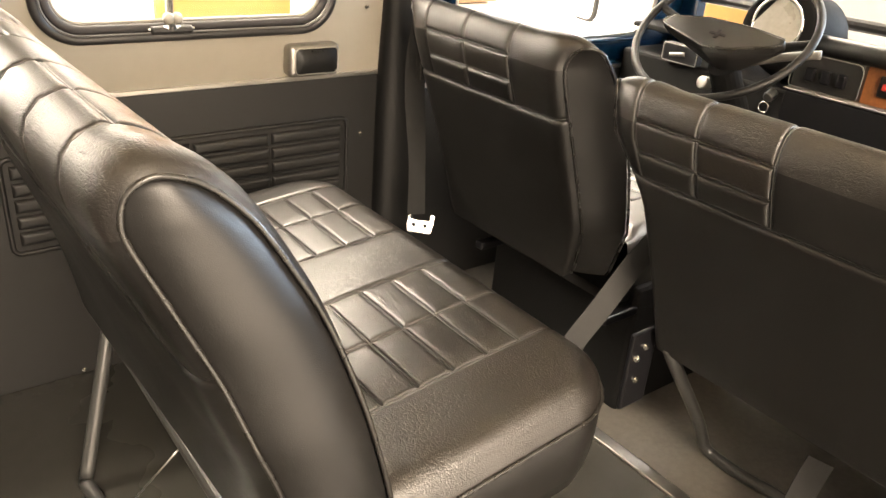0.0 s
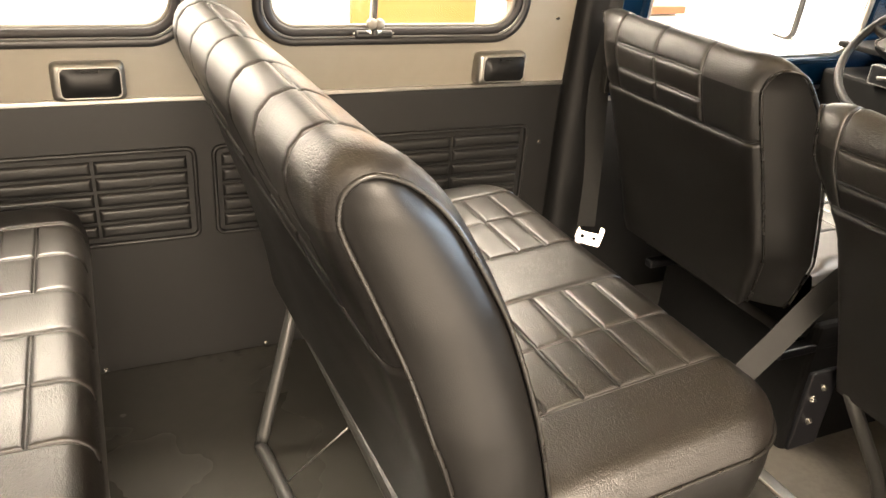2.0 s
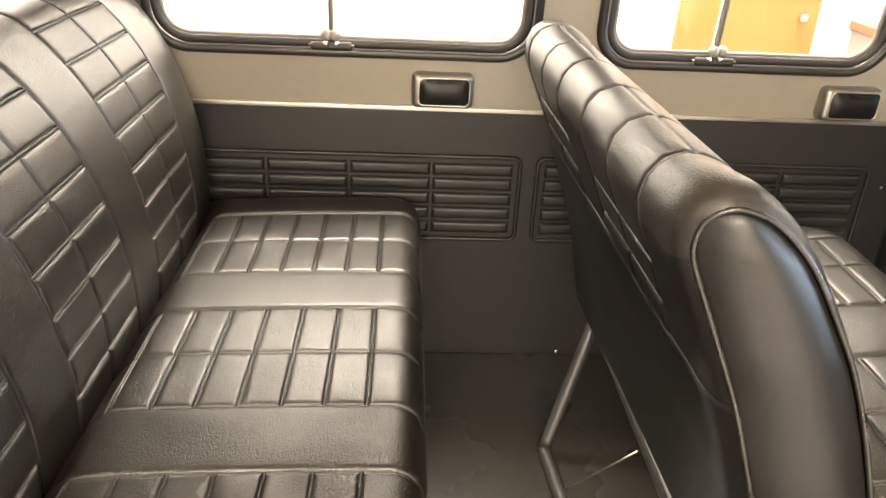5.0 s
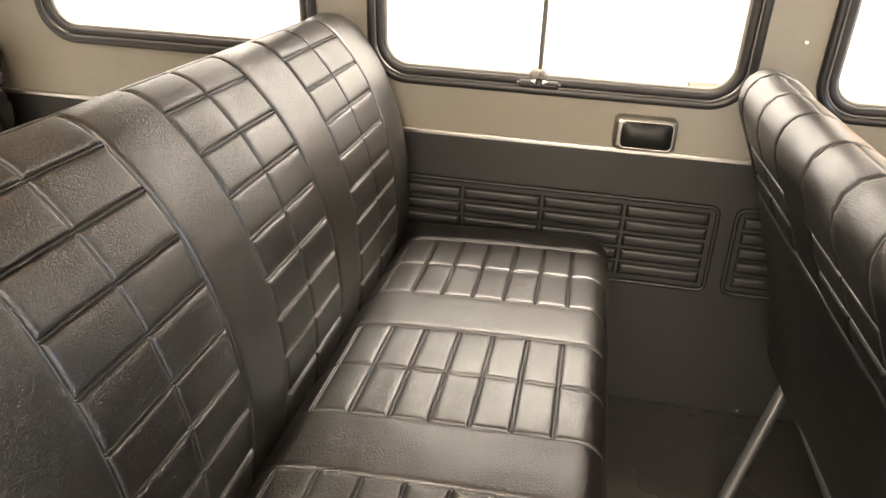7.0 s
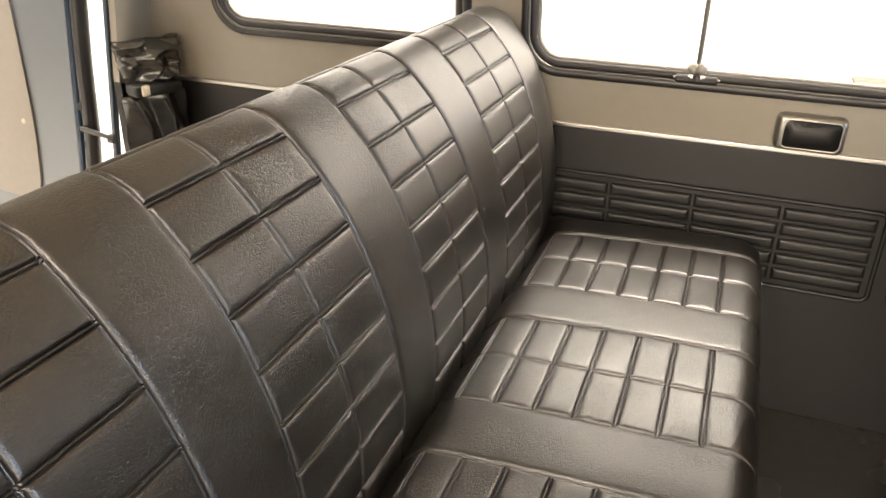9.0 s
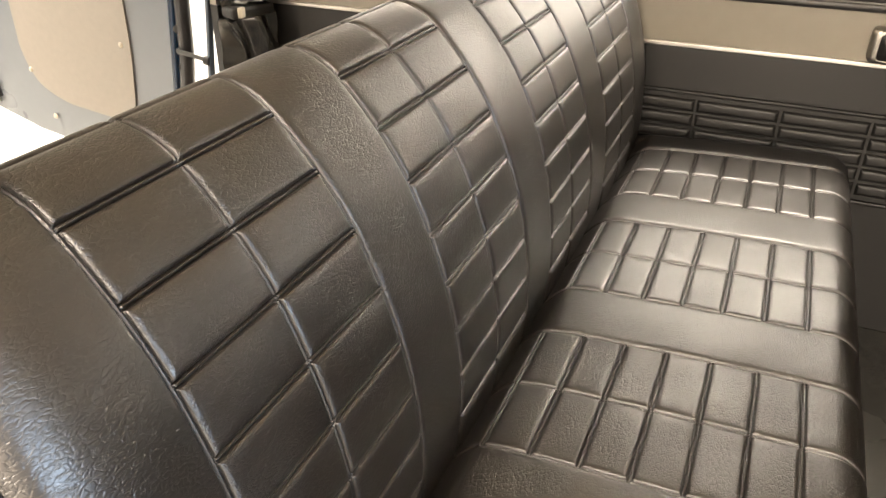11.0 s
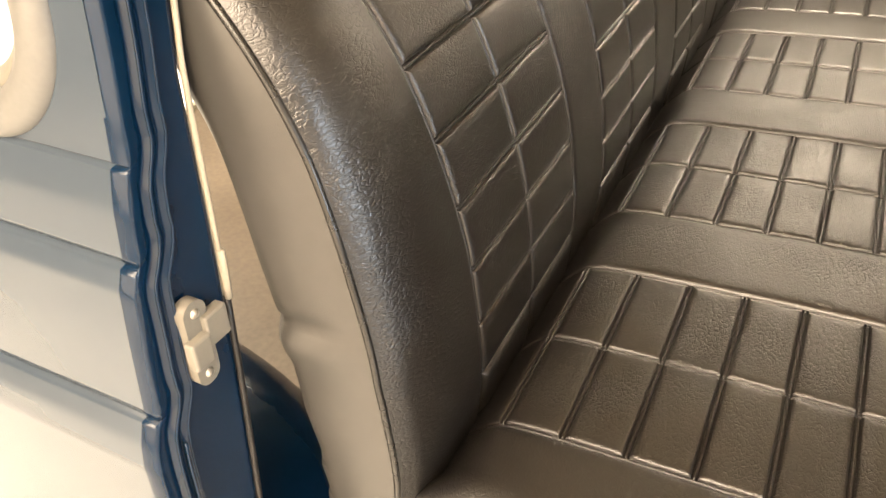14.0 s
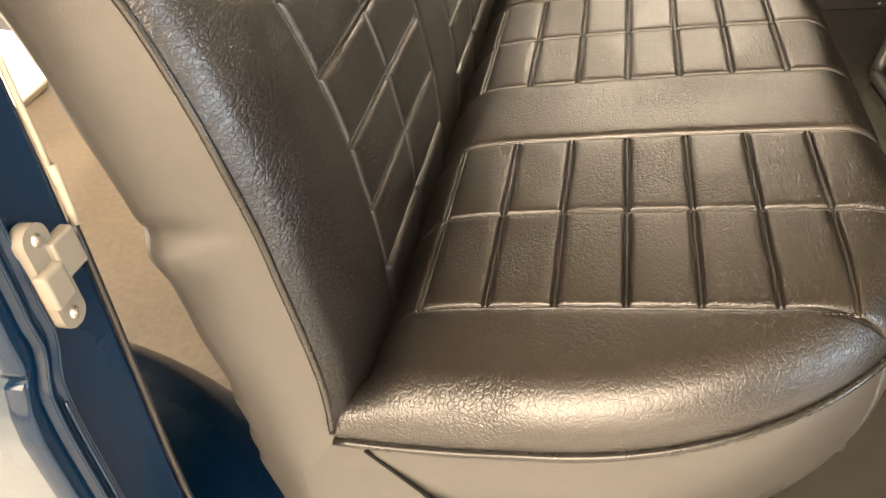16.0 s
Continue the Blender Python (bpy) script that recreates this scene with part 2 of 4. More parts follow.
def cyl_bm(p, q, r0, r1=None, n=20, bm=None, bevel=0.0):
    """A round bar from p to q."""
    out = bm or bmesh.new()
    p, q = Vector(p), Vector(q)
    b = bmesh.new()
    turn = (q - p).to_track_quat("Z", "Y").to_matrix().to_4x4()
    bmesh.ops.create_cone(b, cap_ends=True, segments=n, radius1=r0, radius2=r0 if r1 is None else r1, depth=(q - p).length, matrix=Matrix.Translation((p + q) / 2) @ turn)
    if bevel:
        caps = [e for e in b.edges if any(len(f.verts) > 4 for f in e.link_faces)]
        bmesh.ops.bevel(b, geom=caps, offset=bevel, segments=2, affect="EDGES", profile=0.5)
    tmp = bpy.data.meshes.new("tmp")
    b.to_mesh(tmp)
    b.free()
    out.from_mesh(tmp)
    bpy.data.meshes.remove(tmp)
    return out


def smooth_path(points, step=0.012, closed=False):
    """Points along a Catmull-Rom curve through the given ones."""
    pts = [Vector(p) for p in points]
    n, out = len(pts), []
    for i in range(n if closed else n - 1):
        if closed:
            a, b, c, d = pts[i - 1], pts[i], pts[(i + 1) % n], pts[(i + 2) % n]
        else:
            a, b, c, d = pts[max(i - 1, 0)], pts[i], pts[i + 1], pts[min(i + 2, n - 1)]
        k = max(1, int((c - b).length / step))
        for j in range(k):
            t = j / k
            out.append(0.5 * (2 * b + (c - a) * t + (2 * a - 5 * b + 4 * c - d) * t * t + (3 * b - a - 3 * c + d) * t ** 3))
    if not closed:
        out.append(pts[-1])
    return out


def tube(name, path, r, mat, parent=None, label="", n=10, closed=False, flat=1.0, up=None):
    """A bar of round (or flattened) section along a path."""
    pts = [Vector(p) for p in path]
    verts, faces, m = [], [], len(pts)
    ref = Vector(up) if up else None
    for i, p in enumerate(pts):
        a = pts[i - 1] if (i or closed) else p
        b = pts[(i + 1) % m] if (i < m - 1 or closed) else p
        d = (b - a).normalized()
        if ref is None:
            ref = d.orthogonal().normalized()
        side = d.cross(ref).normalized()
        nrm = side.cross(d).normalized()
        if not up:
            ref = nrm
        for k in range(n):
            w = 2 * math.pi * k / n
            verts.append(p + side * (r * math.cos(w)) + nrm * (r * flat * math.sin(w)))
    for i in range(m if closed else m - 1):
        j = (i + 1) % m
        for k in range(n):
            l = (k + 1) % n
            faces.append((i * n + k, i * n + l, j * n + l, j * n + k))
    if not closed:
        faces += [tuple(range(n))[::-1], tuple((m - 1) * n + k for k in range(n))]
    return mesh(name, verts, faces, mat, parent, label)


def round_rect(x0, x1, y0, y1, r, n=8):
    out = []
    for cx, cy, a in ((x1 - r, y0 + r, -90), (x1 - r, y1 - r, 0), (x0 + r, y1 - r, 90), (x0 + r, y0 + r, 180)):
        for k in range(n + 1):
            w = radians(a + 90 * k / n)
            out.append((cx + r * math.cos(w), cy + r * math.sin(w)))
    return out


def plate(name, loops, thick, m, mat, parent=None, label=""):
    """A sheet with openings: the first loop is its outline, the others go right through. m lays its plane (x, y) into the place."""
    cu = bpy.data.curves.new(name, "CURVE")
    cu.dimensions, cu.fill_mode, cu.extrude = "2D", "BOTH", thick / 2
    for lp in loops:
        sp = cu.splines.new("POLY")
        sp.points.add(len(lp) - 1)
        for q, (x, y) in zip(sp.points, lp):
            q.co = (x, y, 0, 1)
        sp.use_cyclic_u = True
    tmp = bpy.data.objects.new(name, cu)
    me = bpy.data.meshes.new_from_object(tmp)
    bpy.data.objects.remove(tmp)
    me.transform(m)
    return link_mesh(name, me, mat, parent, label)


def samples(a, b, ga, gb, n):
    """Steps from a to b, close together beside a pressed seam."""
    fine = (0, 0.0010, 0.0013, 0.0023, 0.0029, 0.0036, 0.0052, 0.0078, 0.011)
    s = {a, b}
    s |= {a + f for f in fine} if ga else set()
    s |= {b - f for f in fine} if gb else set()
    lo, hi = a + (0.011 if ga else 0), b - (0.011 if gb else 0)
    s |= {lo + (hi - lo) * k / n for k in range(n + 1)}
    out = []
    for v in sorted(s):
        if a <= v <= b and (not out or v - out[-1] > 1e-5):
            out.append(v)
    return out


def relief(d, puff):
    """Height over the seam line at a distance d from it: a flat pressed channel, a slit at its side, then the panel's rolled edge."""
    if d < 0.0036:
        return float(np.interp(d, (0.0, 0.0010, 0.0013, 0.0023, 0.0029, 0.0036), (-0.0012, -0.0013, -0.0052, -0.0054, -0.0012, -0.0003)))
    return -0.0003 + (puff + 0.0003) * (1 - math.exp(-(d - 0.0036) / 0.0022))


def patch(name, fn, u, v, seams, mat, parent, puff=0.0035, nu=6, nv=8, flip=False):
    """A sewn panel u[0]..u[1] by v[0]..v[1] of the surface fn(u, v) -> (place, normal); seams: which of its sides (u0, u1, v0, v1) are pressed in."""
    us, vs = samples(u[0], u[1], seams[0], seams[1], nu), samples(v[0], v[1], seams[2], seams[3], nv)
    verts, faces = [], []
    for a in us:
        for b in vs:
            hs = []
            if seams[0]:
                hs.append(relief(a - u[0], puff))
            if seams[1]:
                hs.append(relief(u[1] - a, puff))
            if seams[2]:
                hs.append(relief(b - v[0], puff))
            if seams[3]:
                hs.append(relief(v[1] - b, puff))
            p, nrm = fn(a, b)
            verts.append(p + nrm * (min(hs) if hs else puff))
    k = len(vs)
    for i in range(len(us) - 1):
        for j in range(k - 1):
            f = (i * k + j, (i + 1) * k + j, (i + 1) * k + j + 1, i * k + j + 1)
            faces.append(f[::-1] if flip else f)
    return mesh(name, verts, faces, mat, parent)


def screw(name, at, axis, r, parent=None, mat=None):
    """A small dome-headed cross-slot screw."""
    at, axis = Vector(at), Vector(axis).normalized()
    bm = cyl_bm(at, at + axis * r * 0.5, r, r * 0.6, 14)
    cyl_bm(at + axis * r * 0.3, at + axis * r * 0.62, r * 0.62, r * 0.3, 14, bm)
    ob = part(name, bm, mat or CHROME, parent)
    return ob if parent else tagged(ob, "small bright domed screw", "screw", group="trim screws")


# ---- vehicle shell ----
WALL = 1.475
X_REAR, X_RET = -1.69, -1.42


def box_thing(name, x0, x1, y0, y1, z0, z1, mat, label, category, bevel=0.0, kind="structure"):
    return tagged(part(name, box_bm(x0, x1, y0, y1, z0, z1, bevel), mat), label, category, kind=kind)


box_thing("floor", -0.46, 1.238, -0.13, 1.49, -0.05, 0.0, MAT, "black rubber mat floor between the benches", "floor")
box_thing("floor_cargo", X_REAR, -0.463, -0.13, 1.49, -0.05, -0.002, CARGO, "brown lino load floor behind the rear bench", "floor")
box_thing("floor_cab", 1.241, 2.6, -0.13, 1.52, -0.09, -0.03, CABMAT, "grey cab floor under the front seats", "floor")
box_thing("ceiling", X_REAR, 2.3, -0.1, 1.45, 1.42, 1.47, HEADLINER, "pale headliner of the van", "ceiling")

# left wall above the trim strip, leaning in a little, with three window openings
LEAN_IN = 0.115
UP = Vector((0, -LEAN_IN, 1)).normalized()
WALL_M = Matrix(((1, 0, 0, 0), (0, UP.y, -UP.z, WALL + 0.016), (0, UP.z, UP.y, 0.6), (0, 0, 0, 1)))
WINS = [(-1.215, -0.57, 0.727, 1.22), (-0.463, 0.300, 0.702, 1.22), (0.408, 1.008, 0.698, 1.22)]
HOLES = [round_rect(a + 0.012, b - 0.012, c - 0.6 + 0.012, d - 0.6, 0.07) for a, b, c, d in WINS]
wall_left = tagged(plate("wall_left", [[(-1.44, -0.01), (1.16, -0.01), (1.16, 0.84), (-1.44, 0.84)], *HOLES], 0.03, WALL_M, BEIGE), "beige painted side wall above the dark trim panel", "wall", kind="structure")
tagged(part("wall_panel", box_bm(X_RET, 1.14, WALL, WALL + 0.03, 0.0, 0.592, 0.002), PANEL_VINYL), "black vinyl-covered lower trim panel", "wall panel", kind="structure")
tagged(part("trim", box_bm(X_RET, 1.135, WALL - 0.006, WALL + 0.006, 0.5925, 0.602, 0.002), ALUMINIUM), "narrow aluminium trim strip along the panel top", "trim", kind="structure")
# rear return beside the tail opening
TAIL_LEAN = 0.12
LEAN_M = Matrix(((1, 0, TAIL_LEAN, -0.606 * TAIL_LEAN), (0, 1, 0, 0), (0, 0, 1, 0), (0, 0, 0, 1)))
tagged(part("wall_rear", box_bm(X_RET - 0.02, X_RET - 0.001, 1.338, 1.50, 0.606, 1.43, m=LEAN_M), BEIGE), "beige rear corner wall beside the open tail", "wall", kind="structure")
box_thing("wall_rear_lower", X_RET - 0.02, X_RET + 0.001, 1.338, 1.474, 0.0, 0.604, PANEL_VINYL, "black lower corner panel beside the open tail", "wall panel")
tagged(part("wall_tail_pillar", box_bm(X_RET - 0.034, X_RET - 0.022, 1.333, 1.352, -0.05, 1.43, 0.003, m=LEAN_M), SKIN), "pale painted tail pillar edge", "pillar", kind="structure")
box_thing("tail_sill", X_REAR - 0.02, X_REAR - 0.001, -0.1, 1.31, -0.06, 0.012, CREAM, "cream sill strip at the tail opening", "sill", 0.004)


def sloped(points):
    zs, ys = [p[0] for p in points], [p[1] for p in points]
    return lambda z: float(np.interp(z, zs, ys))


SKIN_Y = sloped([(-0.3, -0.20), (0.1, -0.222), (0.30, -0.22), (0.50, -0.206), (0.52, -0.2015), (0.5375, -0.194), (0.539, -0.185), (0.5405, -0.190), (0.60, -0.181), (0.64, -0.174), (0.6535, -0.1675), (0.655, -0.159), (0.6565, -0.164), (0.69, -0.158), (0.705, -0.154), (0.7165, -0.150), (0.718, -0.142), (0.7195, -0.1475), (0.784, -0.136), (0.9, -0.12), (1.45, -0.03)])
INNER_Y = sloped([(-0.3, -0.16), (0.36, -0.138), (0.517, -0.117), (0.624, -0.105), (0.757, -0.094), (0.88, -0.071), (1.45, 0.0)])
JX = -0.487
EDGE_Y = sloped([(-0.3, -0.20), (0.1, -0.222), (0.30, -0.22), (0.49, -0.206), (0.525, -0.201), (0.536, -0.195), (0.541, -0.184), (0.555, -0.188), (0.60, -0.182), (0.64, -0.177), (0.652, -0.171), (0.657, -0.159), (0.67, -0.163), (0.69, -0.159), (0.708, -0.156), (0.717, -0.151), (0.722, -0.143), (0.74, -0.145), (0.784, -0.136), (0.9, -0.12), (1.45, -0.03)])
JAMB_Y = lambda z: sum(EDGE_Y(z + d / 1000) for d in range(-12, 13, 2)) / 13


def quarter_panel():
    """The body side behind the door opening: ribbed skin, window opening, blue door jamb with its channel, and seals."""
    q = thing("wall_right", "pale painted ribbed body side with a blue door jamb", "body side", kind="structure")
    q.location = (-0.011, -0.0035, -0.005)
    zs = [z / 200 for z in range(-60, 290)]
    zs = sorted(set(zs) | {0.5375, 0.539, 0.5405, 0.6535, 0.655, 0.6565, 0.7165, 0.718, 0.7195, 0.724})
    low = [z for z in zs if z <= 0.724]
    xs = [JX - 0.012, JX - 0.3, JX - 0.7, X_REAR]
    verts, faces = [], []
    for x in xs:
        verts += [(x, SKIN_Y(z), z) for z in low]
        verts += [(x, SKIN_Y(z) + 0.012, z) for z in low]
    n = 2 * len(low)
    k = len(low)
    for i in range(len(xs) - 1):
        for j in range(k - 1):
            faces.append((i * n + j, i * n + j + 1, (i + 1) * n + j + 1, (i + 1) * n + j))
            faces.append((i * n + k + j, (i + 1) * n + k + j, (i + 1) * n + k + j + 1, i * n + k + j + 1))
    mesh("lower_skin", verts, faces, SKIN, q)
    up = Vector((0, 0.155, 1)).normalized()
    m = Matrix(((1, 0, 0, 0), (0, up.y, -up.z, SKIN_Y(0.724) + 0.005), (0, up.z, up.y, 0.724), (0, 0, 0, 1)))
    hole = round_rect(-1.3, JX - 0.055, 0.006, 0.46, 0.07)
    plate("upper_skin", [[(X_REAR, -0.001), (JX - 0.012, -0.001), (JX - 0.012, 0.74), (X_REAR, 0.74)], hole], 0.01, m, SKIN, q)
    ring = [m @ Vector((x, y, 0.004)) for x, y in round_rect(-1.3, JX - 0.055, 0.006, 0.46, 0.07, 12)]
    tube("window_seal", ring, 0.0155, SEAL, q, "tan rubber window seal", 12, True, 0.7, (0, -1, 0))
    # Ring in pale plastic puts the bright reflection inside the seal into colour.
    ring = [m @ Vector((x, y, -0.006)) for x, y in round_rect(-1.285, JX - 0.073, 0.024, 0.445, 0.058, 12)]
    tube("window_channel", ring, 0.009, WHITE_PLASTIC, q, "", 10, True, 0.7, (0, -1, 0))
    pane = plate("window_pane", [round_rect(-1.28, JX - 0.075, 0.026, 0.44, 0.056)], 0.004, m, CLEAR, q, "clear rear side window glass")
    pane.visible_shadow = False
    # blue jamb: rows across it, from the skin's edge to the inner seal
    verts, faces = [], []
    cross = [(0.0, -0.014), (0.0006, -0.002), (0.002, 0.0), (0.013, -0.003), (0.0145, -0.003), (0.0155, 0.003), (0.017, 0.004), (0.0185, 0.002), (0.024, 0.001), (0.0255, 0.004), (0.0275, 0.004), (0.0285, 0.0), (0.0300, 0.0)]
    for z in zs:
        a, b = JAMB_Y(z), INNER_Y(z)
        row = [(JX + dx, a + dy if dy > 0.001 else SKIN_Y(z) - 0.0006, z) for dy, dx in cross if a + dy < b - 0.004]
        while len(row) < len(cross):
            row.append((JX, b - 0.004, z))
        row += [(JX, b - 0.0025, z), (JX + 0.001, b, z), (JX - 0.04, b + 0.003, z)]
        verts += row
    n = len(cross) + 3
    for i in range(len(zs) - 1):
        for j in range(n - 1):
            faces.append((i * n + j, i * n + j + 1, (i + 1) * n + j + 1, (i + 1) * n + j))
    mesh("door_jamb", verts, faces, BLUE, q, "glossy dark blue door jamb")
    tube("upper_seal", [(JX + 0.002, INNER_Y(z) + 0.003, z) for z in np.arange(0.615, 1.42, 0.03)], 0.0021, CREAM, q, "cream door seal", 8)
    tube("seal_end", [(JX + 0.004, INNER_Y(z) + 0.003, z) for z in (0.588, 0.60, 0.615, 0.628)], 0.0031, CREAM, q, "frayed cream seal end", 8)
    tube("lower_seal", [(JX + 0.002, INNER_Y(z) + 0.003, z) for z in np.arange(-0.1, 0.60, 0.03)], 0.0028, RUBBER, q, "thin black seal", 8)
    tube("jamb_weld", [(JX + 0.005, JAMB_Y(z) + 0.022, z) for z in np.arange(0.2, 0.52, 0.01)], 0.0016, BLUE, q, "", 6)
    for dy, dx in ((0.0155, 0.0035), (0.0268, 0.0042)):
        tube("jamb_edge", [(JX + dx, JAMB_Y(z) + dy, z) for z in np.arange(0.3, 1.42, 0.01)], 0.0011, BLUE, q, "", 6)
    # inside lining
    for xa, xb, rise in ((JX - 0.04, X_REAR, (0.0, 0.4, 0.7)), (JX - 0.04, X_REAR, (1.2, 1.42)), (JX - 0.04, JX - 0.07, (0.7, 1.0, 1.2)), (-1.31, X_REAR, (0.7, 1.0, 1.2))):
        k = len(rise)
        verts = [(x, INNER_Y(z) + 0.004 + d, z) for d in (0.0, 0.006) for x in (xa, xb) for z in rise]
        faces = [(j, j + 1, k + j + 1, k + j) for j in range(k - 1)] + [(3 * k + j, 3 * k + j + 1, 2 * k + j + 1, 2 * k + j) for j in range(k - 1)]
        mesh("inner_lining", verts, faces, BEIGE_BOARD, q, "beige inner lining")
    return q


quarter_panel()


def side_door_latch():
    t = thing("door_striker", "off-white plastic door guide screwed to the blue jamb", "door striker")
    m = Matrix.Translation((JX - 0.008, -0.150, 0.5755)) @ Matrix.Rotation(radians(-3), 4, "X")
    face = m @ Matrix(((0, 0, 1, 0.004), (1, 0, 0, 0), (0, 1, 0, 0), (0, 0, 0, 1)))
    plate("base_plate", [round_rect(-0.0105, 0.0105, -0.036, 0.036, 0.0098, 8)], 0.010, face, WHITE_PLASTIC, t)
    part("guide_block", box_bm(0.006, 0.016, -0.0150, 0.004, -0.014, 0.010, 0.0025, 3, m=m), WHITE_PLASTIC, t)
    part("wedge", box_bm(0.004, 0.014, 0.003, 0.0245, -0.005, 0.021, 0.002, 3, m=m), WHITE_PLASTIC, t)
    for dz in (-0.0265, 0.0265):
        screw("screw", m @ Vector((0.0088, 0, dz)), (1, 0, 0), 0.0042, t, ALUMINIUM)


side_door_latch()


def wheel_arch():
    verts, faces, nu, nv = [], [], 28, 16
    for i in range(nu + 1):
        a = math.pi * i / nu
        for j in range(nv + 1):
            b = math.pi / 2 * j / nv
            e = 0.55
            r = math.cos(b) ** e if j < nv else 0.0
            verts.append((-0.90 - 0.38 * math.cos(a) * (r if r > 0.0 else 0) , -0.13 + 0.31 * math.sin(b) ** 0.55, -0.02 + 0.315 * math.sin(a) * r))
    n = nv + 1
    for i in range(nu):
        for j in range(nv):
            faces.append((i * n + j, (i + 1) * n + j, (i + 1) * n + j + 1, i * n + j + 1))
    tagged(mesh("wheel_arch", verts, faces, BLUE), "glossy dark blue domed inner wheel arch", "wheel arch", kind="structure")


wheel_arch()

# right side ahead of the door opening, and nose: plain closing panels
box_thing("wall_right_front", 1.30, 2.3, -0.17, -0.14, -0.3, 0.66, BLUE, "blue front door panel", "wall")
box_thing("wall_right_pillar", 1.22, 1.30, -0.17, -0.10, -0.3, 1.42, BLUE, "blue pillar ahead of the side door", "pillar", 0.01)
box_thing("wall_front", 2.30, 2.34, -0.13, 1.52, -0.2, 0.60, BLUE, "blue front bulkhead below the windscreen", "wall")
box_thing("door_sill", -0.49, 1.22, -0.20, -0.131, -0.3, -0.004, BLUE, "blue sill of the side door opening", "sill", 0.006)

# ---- windows of the left wall ----


def side_window(i, a, b, c, d, bar):
    w = thing(f"window_{i}", "side window with black rubber surround and clear glass", "window", kind="structure")
    P = lambda x, z, k: WALL_M @ Vector((x, z - 0.6, k))
    ring = lambda e, r, k: [P(x, z, k) for x, z in round_rect(a + e, b - e, c + e, d - e, r, 12)]
    tube("outer_seal", ring(0.009, 0.072, 0.017), 0.0095, RUBBER, w, "black rubber seal", 12, True, 0.75, (0, -1, 0.1))
    tube("seal_bead", ring(0.0175, 0.066, 0.0205), 0.0020, SEAL, w, "thin grey bead", 8, True)
    tube("channel", ring(0.026, 0.060, 0.013), 0.009, CHANNEL, w, "dark brown glazing channel", 12, True, 0.8, (0, -1, 0.1))
    tube("inner_bead", ring(0.0355, 0.052, 0.008), 0.0048, WHITE_PLASTIC, w, "thin pale glazing bead", 8, True)
    lo = round_rect(a + 0.036, b - 0.036, c - 0.6 + 0.036, d - 0.636, 0.05)
    pane = plate("pane", [lo], 0.004, WALL_M @ Matrix.Translation((0, 0, 0.0)), CLEAR, w)
    pane.visible_shadow = False
    if bar is None:
        return
    part("divider_bar", box_bm(bar - 0.005, bar + 0.005, -0.004, 0.006, 0.03, d - c - 0.03, 0.002, m=WALL_M @ Matrix.Translation((0, c - 0.6, 0.006)) @ Matrix.Rotation(radians(-90), 4, "X") @ Matrix.Scale(-1, 4, (0, 1, 0))), ALUMINIUM, w, "aluminium sliding pane bar")
    latch = part("latch_base", cyl_bm(P(bar - 0.04, c + 0.022, 0.02), P(bar + 0.04, c + 0.022, 0.02), 0.0085, n=14, bevel=0.004), RUBBER, w, "black latch base")
    for s in (-1, 1):
        cyl_bm_ = cyl_bm(P(bar + s * 0.004, c + 0.026, 0.022), P(bar + s * 0.044, c + 0.024, 0.02), 0.006, 0.002, 12)
        part("latch_tab", cyl_bm_, ALUMINIUM, latch)
    bm = cyl_bm(P(bar, c + 0.026, 0.022), P(bar, c + 0.034, 0.024), 0.010, 0.006, 16)
    part("knob_stem", bm, RUBBER, latch)
    for s in (-1, 1):
        bm = bmesh.new()
        bmesh.ops.create_uvsphere(bm, u_segments=18, v_segments=10, radius=0.0115, matrix=Matrix.Translation(P(bar + s * 0.008, c + 0.046, 0.028)))
        part("knob", bm, KNOB, latch, "clear smoky plastic knob", True)
    part("knob_rod", cyl_bm(P(bar, c + 0.034, 0.022), P(bar, d - 0.05, 0.014), 0.0042, n=12), GREY_PLASTIC, w, "slim grey rod")


for i, ((a, b, c, d), bar) in enumerate(zip(WINS, (None, -0.108, 0.652))):
    side_window(i + 1, a, b, c, d, bar)

# ---- padded trim on the lower wall panel ----


def wall_pad(x0, x1, cols):
    w = thing("padded_panel", "black quilted vinyl pad with horizontal ribs on the wall panel", "wall pad", kind="structure")
    fn = lambda x, z: (Vector((x, WALL - 0.001, z)), Vector((0, -1, 0)))
    z0, z1 = 0.305, 0.496
    ring = [Vector((x, WALL - 0.003, z)) for x, z in round_rect(x0, x1, z0, z1, 0.016, 8)]
    tube("border_welt", ring, 0.0048, PANEL_VINYL, w, "", 10, True)
    rows = [z0 + 0.012 + (z1 - z0 - 0.024) * k / 5 for k in range(6)]
    xs = [x0 + 0.012, *cols, x1 - 0.012]
    for xa, xb in zip(xs, xs[1:]):
        for za, zb in zip(rows, rows[1:]):
            patch("rib", fn, (xa, xb), (za, zb), (1, 1, 1, 1), PANEL_VINYL, w, 0.0065, 6, 3)


wall_pad(-0.62, 0.286, (-0.43, -0.252, -0.078, 0.097))
wall_pad(0.324, 1.05, (0.505, 0.68, 0.856))

for x, z in ((0.415, 0.008), (0.07, 0.008), (-0.3, 0.008), (0.80, 0.008), (1.09, 0.451)):
    screw("screw", (x, WALL - 0.001, z), (0, -1, 0), 0.0055)
screw("screw", WALL_M @ Vector((1.088, 0.15, 0.015)), (0, -1, 0), 0.005)
screw("screw", WALL_M @ Vector((0.372, 0.245, 0.015)), (0, -1, 0), 0.005)


